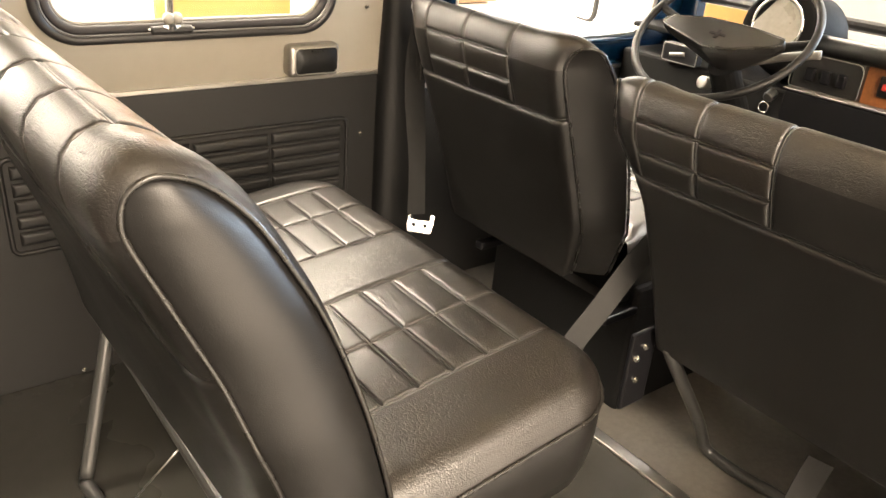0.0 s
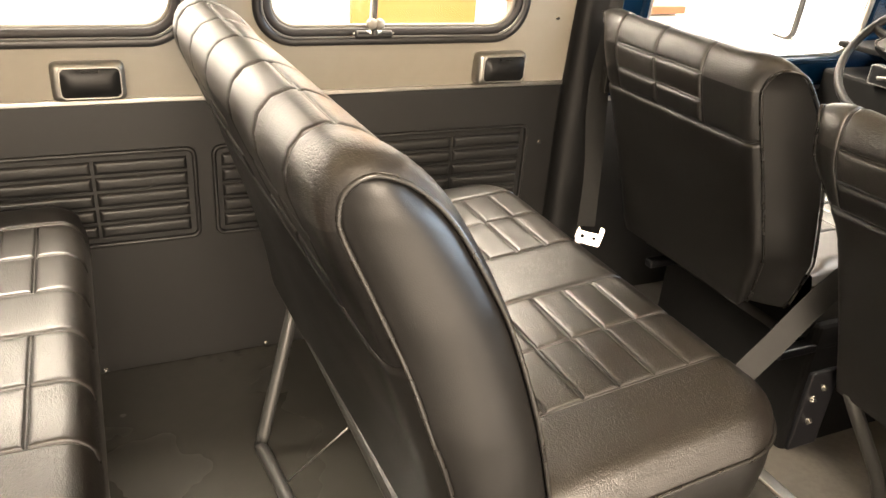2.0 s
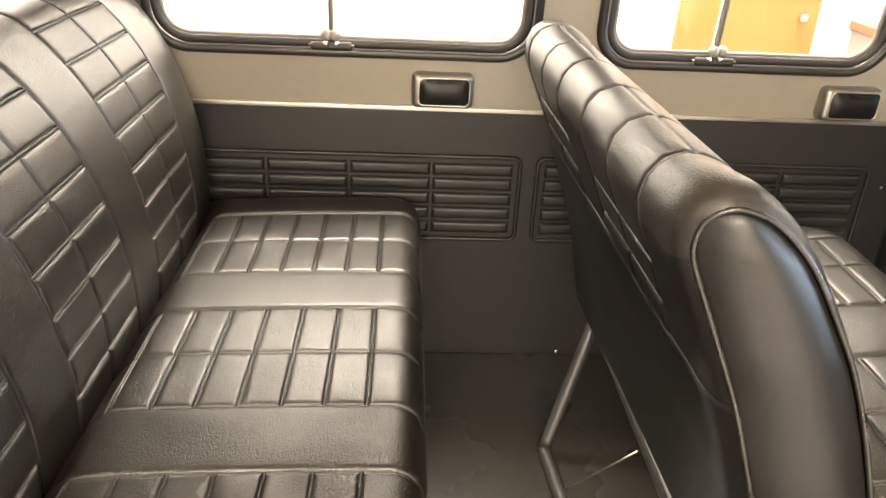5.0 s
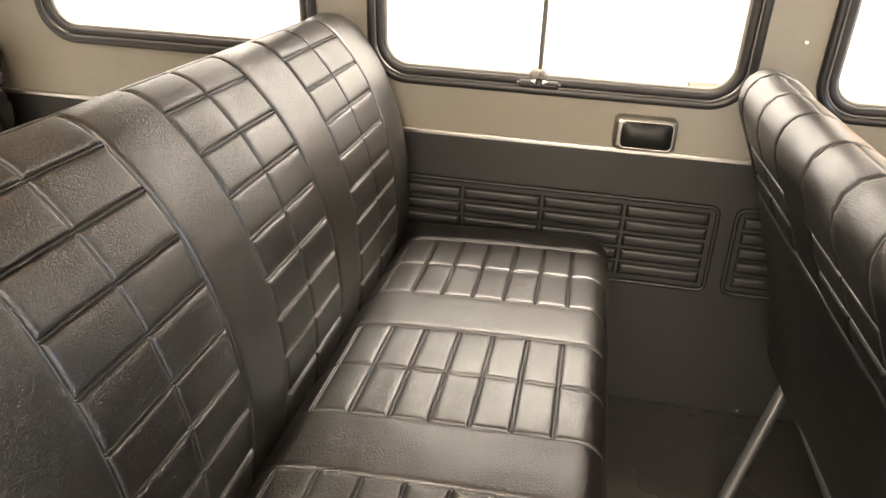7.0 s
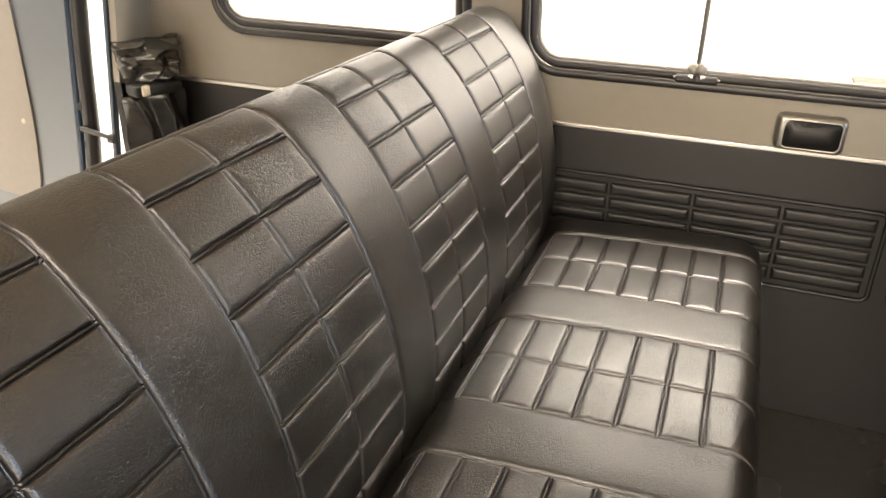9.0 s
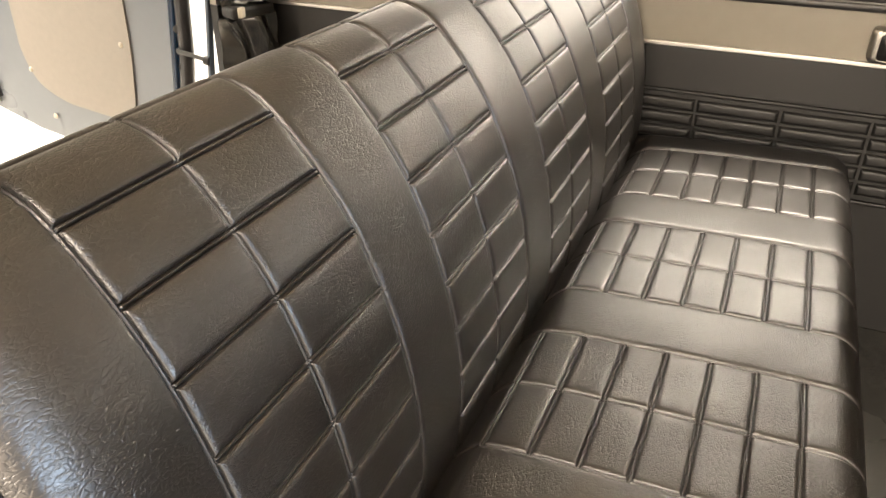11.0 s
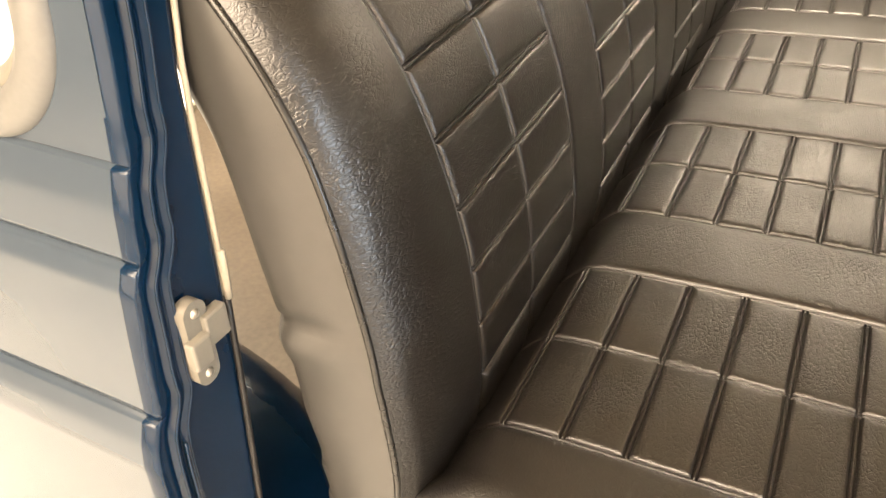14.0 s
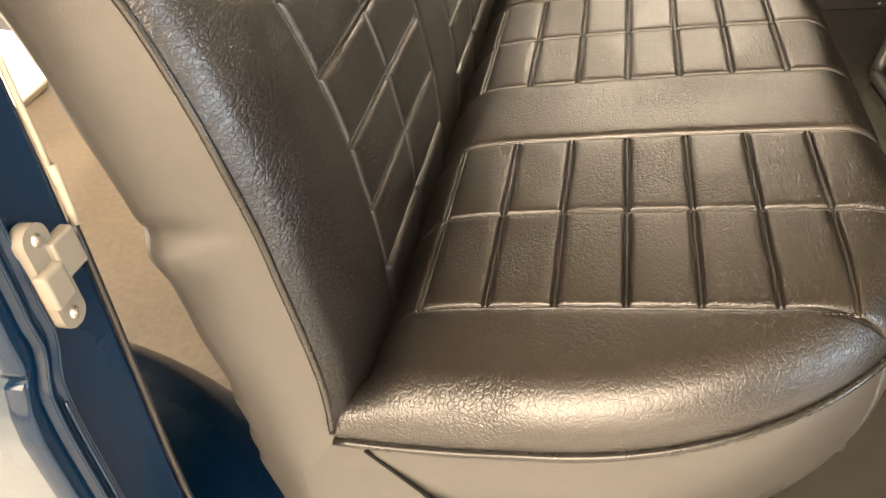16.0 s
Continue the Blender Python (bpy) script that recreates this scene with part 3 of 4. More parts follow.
def ashtray(x):
    t = thing("ashtray", "chrome wall ashtray with a black flap", "ashtray", (x, WALL - 0.006, 0.606), "wall ashtrays")
    part("housing", box_bm(-0.006, 0.118, -0.027, 0.012, 0.0, 0.070, 0.013, 5), SATIN_METAL, t, "satin chrome housing", True)
    bez = [Vector((px, -0.0275, pz)) for px, pz in round_rect(0.008, 0.110, 0.007, 0.062, 0.010, 6)]
    tube("bezel", bez, 0.0015, ALUMINIUM, t, "satin bezel", 8, True)
    verts, faces = [], []
    for j in range(9):
        for i in range(13):
            a, b = 2 * i / 12 - 1, 2 * j / 8 - 1
            verts.append((0.059 + 0.050 * a, -0.0265 - 0.009 * (1 - b * b) * (1 - a ** 6), 0.0345 + 0.0265 * b))
    for j in range(8):
        for i in range(12):
            k = j * 13 + i
            faces.append((k, k + 1, k + 14, k + 13))
    mesh("flap", verts, faces, PLASTIC, t, "black convex flap")
    part("flap_lip", box_bm(0.045, 0.073, -0.036, -0.028, 0.055, 0.0585, 0.0012), PLASTIC, t)


ashtray(0.056)
ashtray(0.896)

# ---- benches ----
Q, PD = 0.12, 0.0545
FRONT = [(-0.376, 0.27), (-0.370, 0.33), (-0.360, 0.40), (-0.357, 0.455), (-0.363, 0.548), (-0.372, 0.602), (-0.387, 0.659), (-0.410, 0.720), (-0.438, 0.769), (-0.475, 0.815), (-0.504, 0.834), (-0.531, 0.837), (-0.554, 0.820), (-0.566, 0.785), (-0.561, 0.742), (-0.548, 0.69), (-0.531, 0.62), (-0.510, 0.53), (-0.488, 0.42), (-0.474, 0.32), (-0.466, 0.26)]
BASE = (-0.357, 0.42)
MX = 0.837
SLOPED = [(0.552, 0.27), (0.543, 0.33), (0.526, 0.41), (0.509, 0.48), (0.486, 0.56), (0.457, 0.640), (0.427, 0.700), (0.392, 0.757), (0.354, 0.793), (0.320, 0.807), (0.298, 0.805), (0.280, 0.792), (0.271, 0.770), (0.272, 0.743), (0.294, 0.69), (0.311, 0.65), (0.334, 0.595), (0.360, 0.517), (0.380, 0.46), (0.406, 0.36), (0.422, 0.265)]
SLOPED = [(x - MX, z) for x, z in SLOPED]


SLIM = [(-0.50 + (x + 0.512) * 0.72, z if z > 0.34 else 0.305 + (z - 0.26) * 0.4) for x, z in FRONT]


class Profile:
    """The side outline of a backrest, by length along it."""

    def __init__(self, outline, recline=0.0, size=1.0):
        c, s = math.cos(radians(recline)), math.sin(radians(recline))
        pts = []
        for x, z in outline:
            a, b = (x - BASE[0]), (z - BASE[1]) * size
            pts.append(Vector((BASE[0] + a * c - b * s, 0, BASE[1] + a * s + b * c)))
        self.p = smooth_path(pts, 0.004)
        self.s = [0.0]
        for a, b in zip(self.p, self.p[1:]):
            self.s.append(self.s[-1] + (b - a).length)
        self.knots = pts

    def at(self, s):
        x = float(np.interp(s, self.s, [p.x for p in self.p]))
        z = float(np.interp(s, self.s, [p.z for p in self.p]))
        return Vector((x, 0, z))

    def normal(self, s):
        d = self.at(min(s + 0.006, self.s[-1])) - self.at(max(s - 0.006, 0))
        return Vector((d.z, 0, -d.x)).normalized()

    def length_at(self, knot):
        k = min(range(len(self.p)), key=lambda i: (self.p[i] - self.knots[knot]).length)
        return self.s[k]


def backrest(parent, y0, y1, groups, prof, taper=0.06, bulge=0.005, flat=0.06, lift=0.0, fold=0.0, lean_in=((0.54, 0.62, 0.70, 0.84), (0.0, 0.007, 0.018, 0.030)), crest=None, skew=0.0, far_in=None, ends=None):
    """A stuffed backrest with quilted groups of two columns, plain bands, welted ends and a plain back panel.
    groups: the three seams of each group at the seat; crest: the same seams at the top, where the cover is drawn together."""
    L = prof.s[-1]
    s_front, s_back = prof.length_at(9), prof.length_at(13)
    seat_ys = [y0, *(y for g in groups for y in g), y1]
    crest_ys = [y0, *(y for g in crest or groups for y in g), y1]
    drawn = lambda s: min(1.0, max(0.0, (prof.at(min(s, s_front)).z - 0.49) / 0.32))

    def fn(s, y):
        p, n = prof.at(s), prof.normal(s)
        k = min(1.0, max(0.0, (s - s_front) / (s_back - s_front)))
        k = k * k * (3 - 2 * k)
        near = y - y0 < y1 - y
        d = y - y0 if near else y1 - y
        W = 0.06
        R = 0.012 + (0.016 if fold else 0.006) * k
        drop = R - math.sqrt(max(0.0, R * R - (R * (1 - d / W)) ** 2)) if d < W else 0.0
        swell = 0.005 * (1 - k) * math.sin(math.pi * min(1.0, d / 0.12)) * min(1.0, max(0.0, (s - 0.1) / 0.2))
        nn = n.copy()
        if d < W:
            f = (1 - d / W) * 0.6
            nn = (n * (1 - f * 0.4) + Vector((0, -f if near else f, 0))).normalized()
        p = p + n * (swell - drop)
        lean = float(np.interp(p.z, *lean_in)) if near else float(np.interp(p.z, *far_in)) if far_in else 0.0
        inset = (taper * k + lean) * max(0.0, 1 - d / 0.13) ** 1.5
        f = drawn(s)
        y = y * (1 - f) + f * float(np.interp(y, seat_ys, crest_ys))
        return Vector((p.x - skew * (y - 0.62), y + (inset if near else -inset), p.z)), nn

    core = []
    for k in (1, 2, 3, 4, 5, 6):
        a, b = prof.knots[k], prof.knots[20 - k]
        core = [tuple((a * 0.75 + b * 0.25).xz)] + core + [tuple((a * 0.25 + b * 0.75).xz)]
    body = plate("backrest", [core], y1 - y0 - 0.16, Matrix(((1, 0, 0, 0), (0, 0, -1, (y0 + y1) / 2), (0, 1, 0, 0), (0, 0, 0, 1))), VINYL_BACK, parent, "leather-grained black vinyl backrest")
    s1 = prof.length_at(9)
    rows = [s1 - 0.0588 * k for k in range(7, 0, -1)]
    rows = [r for r in rows if r > 0.02] + [s1, prof.length_at(14) - lift, prof.length_at(14) + 0.052 - lift]
    if fold:
        rows = rows[:-2] + [s1 + 0.0588] + rows[-2:]
    seam = rows[-1] + 0.048
    ys = seat_ys
    quilted = {y for g in groups for y in g[:2]}
    low = rows[0]
    for a, b in zip(ys, ys[1:]):
        if a in quilted:
            for r0, r1 in zip(rows, rows[1:]):
                patch("panel", fn, (r0, r1), (a, b), (1, 1, 1, 1), VINYL, body, 0.0013, 6, 7)
            patch("lower_band", fn, (0.0, low), (a, b), (0, 1, 1, 1), VINYL, body, 0.0035, 4, 7)
            patch("back_band", fn, (rows[-1], seam), (a, b), (1, 1, 1, 1), VINYL_BACK, body, 0.0035, 4, 7)
        else:
            turn = prof.length_at(13)
            patch("band", fn, (0.0, turn), (a, b), (0, 0, a != y0, b != y1), VINYL_ROLL if a == y0 or b == y1 else VINYL, body, 0.0013, 50, 12)
            patch("back_band", fn, (turn, seam), (a, b), (0, 1, a != y0, b != y1), VINYL_BACK, body, 0.0013, 16, 12)
    patch("back_panel", fn, (seam, L), (y0, y1), (1, 0, 0, 0), VINYL_BACK, body, 0.003, 16, 40)
    # ends: a loop of welt and a softly domed cheek inside it
    steps = [L * k / 180 for k in range(181)]
    for y, sign in ((y0, -1), (y1, 1)):
        loop = [fn(s, y)[0] for s in steps]
        lip = [prof.normal(s) * (0.0 if fold else 0.003) for s in steps]
        sink = lambda s: 0.0 if not fold else min(1.0, max(0.0, (s - prof.length_at(14)) / (prof.length_at(17) - prof.length_at(14))))
        tube("piping", [p + o + Vector((0, sign * (0.0035 - 0.010 * sink(s)), 0)) for p, o, s in zip(loop, lip, steps) if not fold or (s < prof.length_at(17) and p.z > 0.384)], 0.0028, PIPING, body, "thin black piping", 8)
        verts, faces = [], []
        rings = 13
        for k in range(91):
            a, b = loop[k], loop[180 - k]
            for j in range(rings):
                t = j / (rings - 1)
                h = bulge * min(1.0, (b - a).length / 0.09) * 4 * t * (1 - t)
                span = (b - a).length
                ease = max(0.0, (t * span - flat) / max(span - flat, 0.01)) if span > flat else 0.0
                h += 0.0012 * noise.noise((a * (1 - t) + b * t) * 14)
                zz = a.z * (1 - t) + b.z * t
                if fold:
                    c = zz - fold + 0.012 * t
                    h += t * (0.009 * math.exp(-((c + 0.016) / 0.016) ** 2) - 0.010 * math.exp(-(c / 0.007) ** 2))
                q = a * (1 - t) + b * t
                verts.append(Vector((q.x, a.y + (b.y - a.y) * ease + sign * h, q.z)))
        for k in range(90):
            for j in range(rings - 1):
                f = (k * rings + j, k * rings + j + 1, (k + 1) * rings + j + 1, (k + 1) * rings + j)
                faces.append(f if sign < 0 else f[::-1])
        mesh("end_panel", verts, faces, ends or VINYL_END_LIT, body, "smooth black vinyl end panel")
    return body


def cushion(parent, y0, y1, groups, x_back=-0.375, x_front=0.065, z=0.42, rx=0.12, ry=0.12, pd=PD, tilt=0.0, far=None, skirt=None):
    """A stuffed seat cushion with rounded front corners, quilted groups, a piped edge and a plain skirt."""
    R = 0.043
    rxs, rys = {-1: rx, 0: rx, 1: far or rx}, {-1: ry, 0: ry, 1: far or ry}
    ends = (y0 + rys[-1], y1 - rys[1])
    g0, g1 = groups[0][0], groups[-1][2]

    def corner(x, y):
        """How far a place lies beyond the corner's centre, in radii, and on which side."""
        side = -1 if y < ends[0] else 1 if y > ends[1] else 0
        dy = (ends[0] - y) / rys[-1] if side < 0 else (y - ends[1]) / rys[1] if side else 0.0
        return (x - x_front + rxs[side]) / rxs[side], dy, side

    def x_edge(y):
        _, dy, side = corner(0, y)
        dy = min(1.0, dy)
        return x_front - rxs[side] + rxs[side] * math.sqrt(1 - dy * dy)

    def y_edge(x, side):
        r = rxs[side]
        dx = min(1.0, max(0.0, (x - x_front + r) / r))
        return ends[0] - rys[-1] * math.sqrt(1 - dx * dx) if side < 0 else ends[1] + rys[1] * math.sqrt(1 - dx * dx)

    def fn(x, y):
        px, py = x, y
        if x > 0:
            px = x * x_edge(min(max(y, g0), g1)) / x_front
        if y < g0:
            py = g0 + (g0 - y) / (g0 - y0) * (y_edge(px, -1) - g0)
        elif y > g1:
            py = g1 + (y - g1) / (y1 - g1) * (y_edge(px, 1) - g1)
        dx, dy, side = corner(px, py)
        if dx > 0 and side:
            edge = min(rxs[side], rys[side]) * (1 - math.hypot(dx, dy))
            out = Vector((dx / rxs[side], side * dy / rys[side], 0))
        else:
            edge = min(x_front - px, py - y0, y1 - py)
            out = Vector((1, 0, 0)) if edge == x_front - px else Vector((0, -1 if py - y0 < y1 - py else 1, 0))
        edge = max(edge, 0.0)
        k = 1 - edge / R if edge < R else 0.0
        drop = R - math.sqrt(max(0.0, R * R - (R - edge) ** 2)) if edge < R else 0.0
        crown = -0.014 * max(0.0, (-0.29 - x) / 0.085) ** 1.6 * min(1.0, 0.1 + max(0.0, min(py - y0, y1 - py) - 0.01) / 0.12) + 0.004 * math.sin(math.pi * min(1, max(0, (x - x_back) / (x_front - x_back))))
        crown -= 0.040 * max(0.0, (-0.326 - x) / 0.049) ** 1.3 * min(1.0, max(0.0, min(py - y0, y1 - py) - 0.004) / 0.05)
        n = (Vector((0, 0, 1 - k)) + out.normalized() * k).normalized()
        rise = 0.011 * max(0.0, (-0.26 - px) / 0.115) ** 2 * max(0.0, 1 - min(py - y0, y1 - py) / 0.05)
        return Vector((px, py, z - drop + crown + rise + tilt * (px + 0.11))), n

    ys = [y0, *(y for g in groups for y in g), y1]
    quilted = {y for g in groups for y in g[:2]}
    xs = [x_back] + [-pd * k for k in range(6, -1, -1)] + [x_front]
    # skirt below the piping
    edge = [fn(x_back, y0)[0]]
    for k in range(1, 40):
        edge.append(fn(x_back + (x_front - x_back) * k / 40, y0)[0])
    for k in range(0, 81):
        edge.append(fn(x_front, y0 + (y1 - y0) * k / 80)[0])
    for k in range(39, -1, -1):
        edge.append(fn(x_back + (x_front - x_back) * k / 40, y1)[0])
    verts, faces, rims = [], [], []
    levels = ((0.0, 0.0), (0.004, 0.012), (0.004, 0.05), (0.0, 0.09), (-0.008, 0.12), (-0.03, 0.128))
    for p in edge:
        dx, dy, side = corner(p.x, p.y)
        out = Vector((max(0.0, dx) / rxs[side], side * dy / rys[side], 0))
        out = out.normalized() if out.length > 1e-6 else Vector((1, 0, 0))
        rims.append(out)
        for o, dz in levels:
            verts.append(Vector((p.x, p.y, p.z - dz)) + out * o)
    n = len(levels)
    for i in range(len(edge) - 1):
        for j in range(n - 1):
            faces.append((i * n + j, i * n + j + 1, (i + 1) * n + j + 1, (i + 1) * n + j))
    faces.append(tuple(i * n + n - 1 for i in range(len(edge))))
    body = mesh("seat_cushion", verts, faces, skirt or VINYL_END_LIT, parent, "leather-grained black vinyl seat cushion")
    tube("piping", [p + rim * 0.004 for p, rim in zip(edge, rims)], 0.0030, PIPING, body, "thin piping round the cushion edge", 8)
    for a, b in zip(ys, ys[1:]):
        if a in quilted:
            for k, (x0, x1) in enumerate(zip(xs, xs[1:])):
                first, last = k == 0, k == len(xs) - 2
                patch("panel" if not last else "front_roll", fn, (x0, x1), (a, b), (not first, not last, 1, 1), VINYL, body, 0.0013, 14 if last or first else 6, 8)
        else:
            patch("band", fn, (x_back, x_front), (a, b), (0, 0, a != y0, b != y1), VINYL_ROLL if a == y0 or b == y1 else VINYL, body, 0.0022, 48, 22 if (a == y0 or b == y1) else 10)
    return body


def pairs(*near, q=Q):
    """The three seams of each quilted group, from its near edge."""
    return [(g, g + q, g + 2 * q) for g in near]


rear = thing("bench_seat", "three-place rear bench in quilted black vinyl", "bench seat", group="passenger benches")
cushion(rear, -0.104, 1.432, pairs(0.0, 0.36, 0.72, 1.08), x_front=0.072, rx=0.29, ry=0.24, z=0.4205, tilt=0.04, far=0.06)
REAR_LOW = [(0.028, 0.146, 0.269), (0.372, 0.489, 0.607), (0.718, 0.830, 0.949), (1.058, 1.184, 1.303)]
REAR_TOP = [(0.021, 0.130, 0.241), (0.347, 0.450, 0.565), (0.683, 0.784, 0.898), (1.031, 1.153, 1.288)]
backrest(rear, -0.104, 1.432, REAR_LOW, Profile(FRONT), 0.050, fold=0.578, flat=0.085, crest=REAR_TOP)
base = [(-0.413, 0.390), (-0.367, 0.384), (-0.343, 0.354), (-0.305, 0.309), (-0.248, 0.245), (-0.404, 0.245), (-0.4085, 0.294)]
plate("base_panel", [base], 0.003, Matrix(((1, 0, 0, 0), (0, 0.13, -1, -0.1085 - 0.13 * 0.33), (0, 1, 0, 0), (0, 0, 0, 1))), VINYL_END_LIT, rear, "smooth vinyl base panel below the backrest end")
# Matt black tube laid along the gap in place of its shade.
tube("base_gap", [(-0.352, -0.1080, 0.368), (-0.340, -0.1090, 0.354), (-0.302, -0.1115, 0.309), (-0.245, -0.1165, 0.246)], 0.0016, MATT, rear, "black strip standing in for gap shade", 8)


def stitches(body_y, x0, x1, ys):
    """Rows of raised thread beside the pressed seams."""
    bm = bmesh.new()
    rng = random.Random(7)
    for y in ys:
        x = x0
        while x < x1:
            a = Vector((x, y + rng.uniform(-0.0003, 0.0003), 0.4205 + 0.04 * (x + 0.11) - 0.014 * max(0.0, (-0.29 - x) / 0.085) ** 1.6 + 0.004 * math.sin(math.pi * (x + 0.375) / 0.44)))
            box_bm(-0.0017, 0.0017, -0.0006, 0.0006, -0.0005, 0.0006, 0.0, bm=bm, m=Matrix.Translation(a) @ Matrix.Rotation(rng.uniform(-0.15, 0.15), 4, "Z"))
            x += 0.0047
    tagged(part("stitching", bm, VINYL, body_y, "fine raised black thread", True), kind="stuff")


stitches(rear, -0.322, -0.002, [-0.0042, Q - 0.0040, 3 * Q - 0.0042, 4 * Q - 0.0040])
part("seat_frame", box_bm(-0.33, 0.02, 0.0, 1.40, 0.255, 0.295, 0.01), STEEL, rear)
for y in (0.12, 1.30):
    for x in (-0.28, -0.04):
        part("leg", cyl_bm((x, y, 0.0), (x, y, 0.27), 0.012, n=14), STEEL, rear)

middle = thing("bench_seat", "two-place middle bench in quilted black vinyl", "bench seat", (MX, 0, 0), "passenger benches")
MIDDLE = [(0.614, 0.740, 0.865), (1.008, 1.140, 1.251)]
# Ends and skirt in the darker back vinyl, as less light falls here.
cushion(middle, 0.468, 1.345, MIDDLE, x_front=0.080, rx=0.10, ry=0.10, z=0.412, pd=0.0578, tilt=0.12, skirt=VINYL_BACK)
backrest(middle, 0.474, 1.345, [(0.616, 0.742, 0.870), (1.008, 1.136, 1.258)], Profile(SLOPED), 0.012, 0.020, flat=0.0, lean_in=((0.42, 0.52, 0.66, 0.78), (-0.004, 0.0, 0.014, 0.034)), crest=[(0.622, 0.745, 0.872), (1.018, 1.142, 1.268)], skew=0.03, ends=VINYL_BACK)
part("seat_frame", box_bm(-0.33, 0.0, 0.56, 1.28, 0.255, 0.295, 0.01), STEEL, middle)
rail = part("back_rail", cyl_bm((0.42 - MX, 0.55, 0.275), (0.42 - MX, 1.32, 0.275), 0.016, n=16, bevel=0.003), STEEL, middle, "dark steel rail under the backrest")
leg = [(0.422 - MX, 1.225, 0.255), (0.41 - MX, 1.20, 0.235), (0.335 - MX, 1.125, 0.035), (0.328 - MX, 1.112, 0.018), (0.332 - MX, 1.08, 0.014), (0.343 - MX, 0.96, 0.014), (0.36 - MX, 0.70, 0.014), (0.366 - MX, 0.665, 0.016), (0.375 - MX, 0.65, 0.04), (0.425 - MX, 0.60, 0.27)]
tube("leg", smooth_path(leg, 0.01), 0.0125, STEEL, middle, "bent dark steel tube leg", 12)
tube("stay_wire", [(0.418 - MX, 0.868, 0.228), (0.35 - MX, 1.0, 0.02)], 0.0016, ALUMINIUM, middle, "thin stay wire", 6)
for x in (-0.02, -0.25):
    part("front_leg", cyl_bm((x, 0.80, 0.0), (x, 0.80, 0.27), 0.012, n=14), STEEL, middle)
part("wall_bracket", box_bm(0.43 - MX, 0.45 - MX, 1.36, WALL - 0.04, 0.21, 0.24, 0.004), STEEL, middle)
screw("bolt", (0.426 - MX, 1.366, 0.225), (-1, -0.5, 0), 0.008, middle)

# ---- front seats ----
FX = 1.67
# Front skirts and ends also take the darker vinyl for their dim light.
driver = thing("driver_seat", "single black vinyl driver seat with quilted top", "seat", (FX + 0.02, 0, 0.0), "front seats")
cushion(driver, 0.815, 1.315, pairs(0.945), z=0.40, rx=0.08, ry=0.08, skirt=VINYL_BACK)
backrest(driver, 0.810, 1.345, [(0.987, 1.118, 1.245)], Profile(SLIM, 10.0, 0.97), 0.05, flat=0.0, lift=0.045, lean_in=((0.26, 0.32, 0.42), (0.07, 0.03, 0.0)), ends=VINYL_BACK)
part("seat_box", box_bm(-0.33, 0.0, 0.80, 1.25, -0.05, 0.28, 0.01), MATT, driver)
part("slide_rail", box_bm(-0.42, 0.02, 0.80, 0.825, 0.215, 0.235, 0.004), BLACK, driver)
part("slide_rail", box_bm(-0.42, 0.02, 1.20, 1.225, 0.215, 0.235, 0.004), BLACK, driver)

mate = thing("front_bench", "black vinyl front passenger bench with quilted top", "seat", (FX, 0, -0.020), "front seats")
cushion(mate, -0.02, 0.69, pairs(0.04, 0.39), z=0.40, rx=0.08, ry=0.08, skirt=VINYL_BACK)
backrest(mate, -0.06, 0.735, [(0.02, 0.14, 0.26), (0.432, 0.553, 0.672)], Profile(SLIM, 11.0, 0.96), 0.02, flat=0.0, lift=0.045, lean_in=((0.5, 0.9), (0.0, 0.0)), far_in=((0.3, 0.60, 0.70), (0.075, 0.055, 0.005)), ends=VINYL_BACK)
part("seat_frame", box_bm(-0.33, 0.0, 0.05, 0.64, 0.24, 0.285, 0.01), STEEL, mate)
tube("leg", smooth_path([(-0.44, 0.62, 0.30), (-0.42, 0.612, 0.26), (-0.31, 0.602, 0.10), (-0.272, 0.592, 0.022), (-0.264, 0.57, 0.006), (-0.262, 0.50, 0.004), (-0.25, 0.40, 0.004), (-0.24, 0.10, 0.004), (-0.25, 0.05, 0.04), (-0.40, 0.03, 0.285)], 0.012), 0.0125, STEEL, mate, "bent dark steel tube leg", 12)
part("hinge_plate", box_bm(-0.50, -0.43, 0.655, 0.665, 0.16, 0.325, 0.004), BLACK, mate)
for x, z in ((-0.48, 0.27), (-0.46, 0.29), (-0.47, 0.22)):
    screw("bolt", (x, 0.654, z), (-0.2, -1, 0.2), 0.007, mate)

tagged(part("floor_strip", box_bm(1.213, 1.243, 0.0, 1.40, 0.0, 0.007, 0.003), ALUMINIUM), "aluminium floor edging strip", "floor strip", kind="structure")

# ---- pillar, belts ----
tagged(tube("wall_pillar", [(1.19, 1.47 - 0.06 * max(0, z - 0.5), z) for z in np.arange(-0.03, 1.45, 0.08)], 0.062, PLASTIC, None, "", 16, False, 0.55, (0, 1, 0)), "black covered pillar behind the driver seat", "pillar", kind="structure")


def strap(name, path, width, parent, label=""):
    pts = smooth_path(path, 0.02)
    verts, faces = [], []
    for i, p in enumerate(pts):
        d = (pts[min(i + 1, len(pts) - 1)] - pts[max(i - 1, 0)]).normalized()
        face = Vector((-0.45, -0.85, 0.2))
        side = d.cross(face).normalized()
        nrm = side.cross(d).normalized()
        for s, k in ((-1, 0.001), (1, 0.001), (1, -0.001), (-1, -0.001)):
            verts.append(p + side * (s * width / 2) + nrm * k)
    for i in range(len(pts) - 1):
        for k in range(4):
            l = (k + 1) % 4
            faces.append((i * 4 + k, i * 4 + l, i * 4 + 4 + l, i * 4 + 4 + k))
    return mesh(name, verts, faces, WEB, parent, label, False)


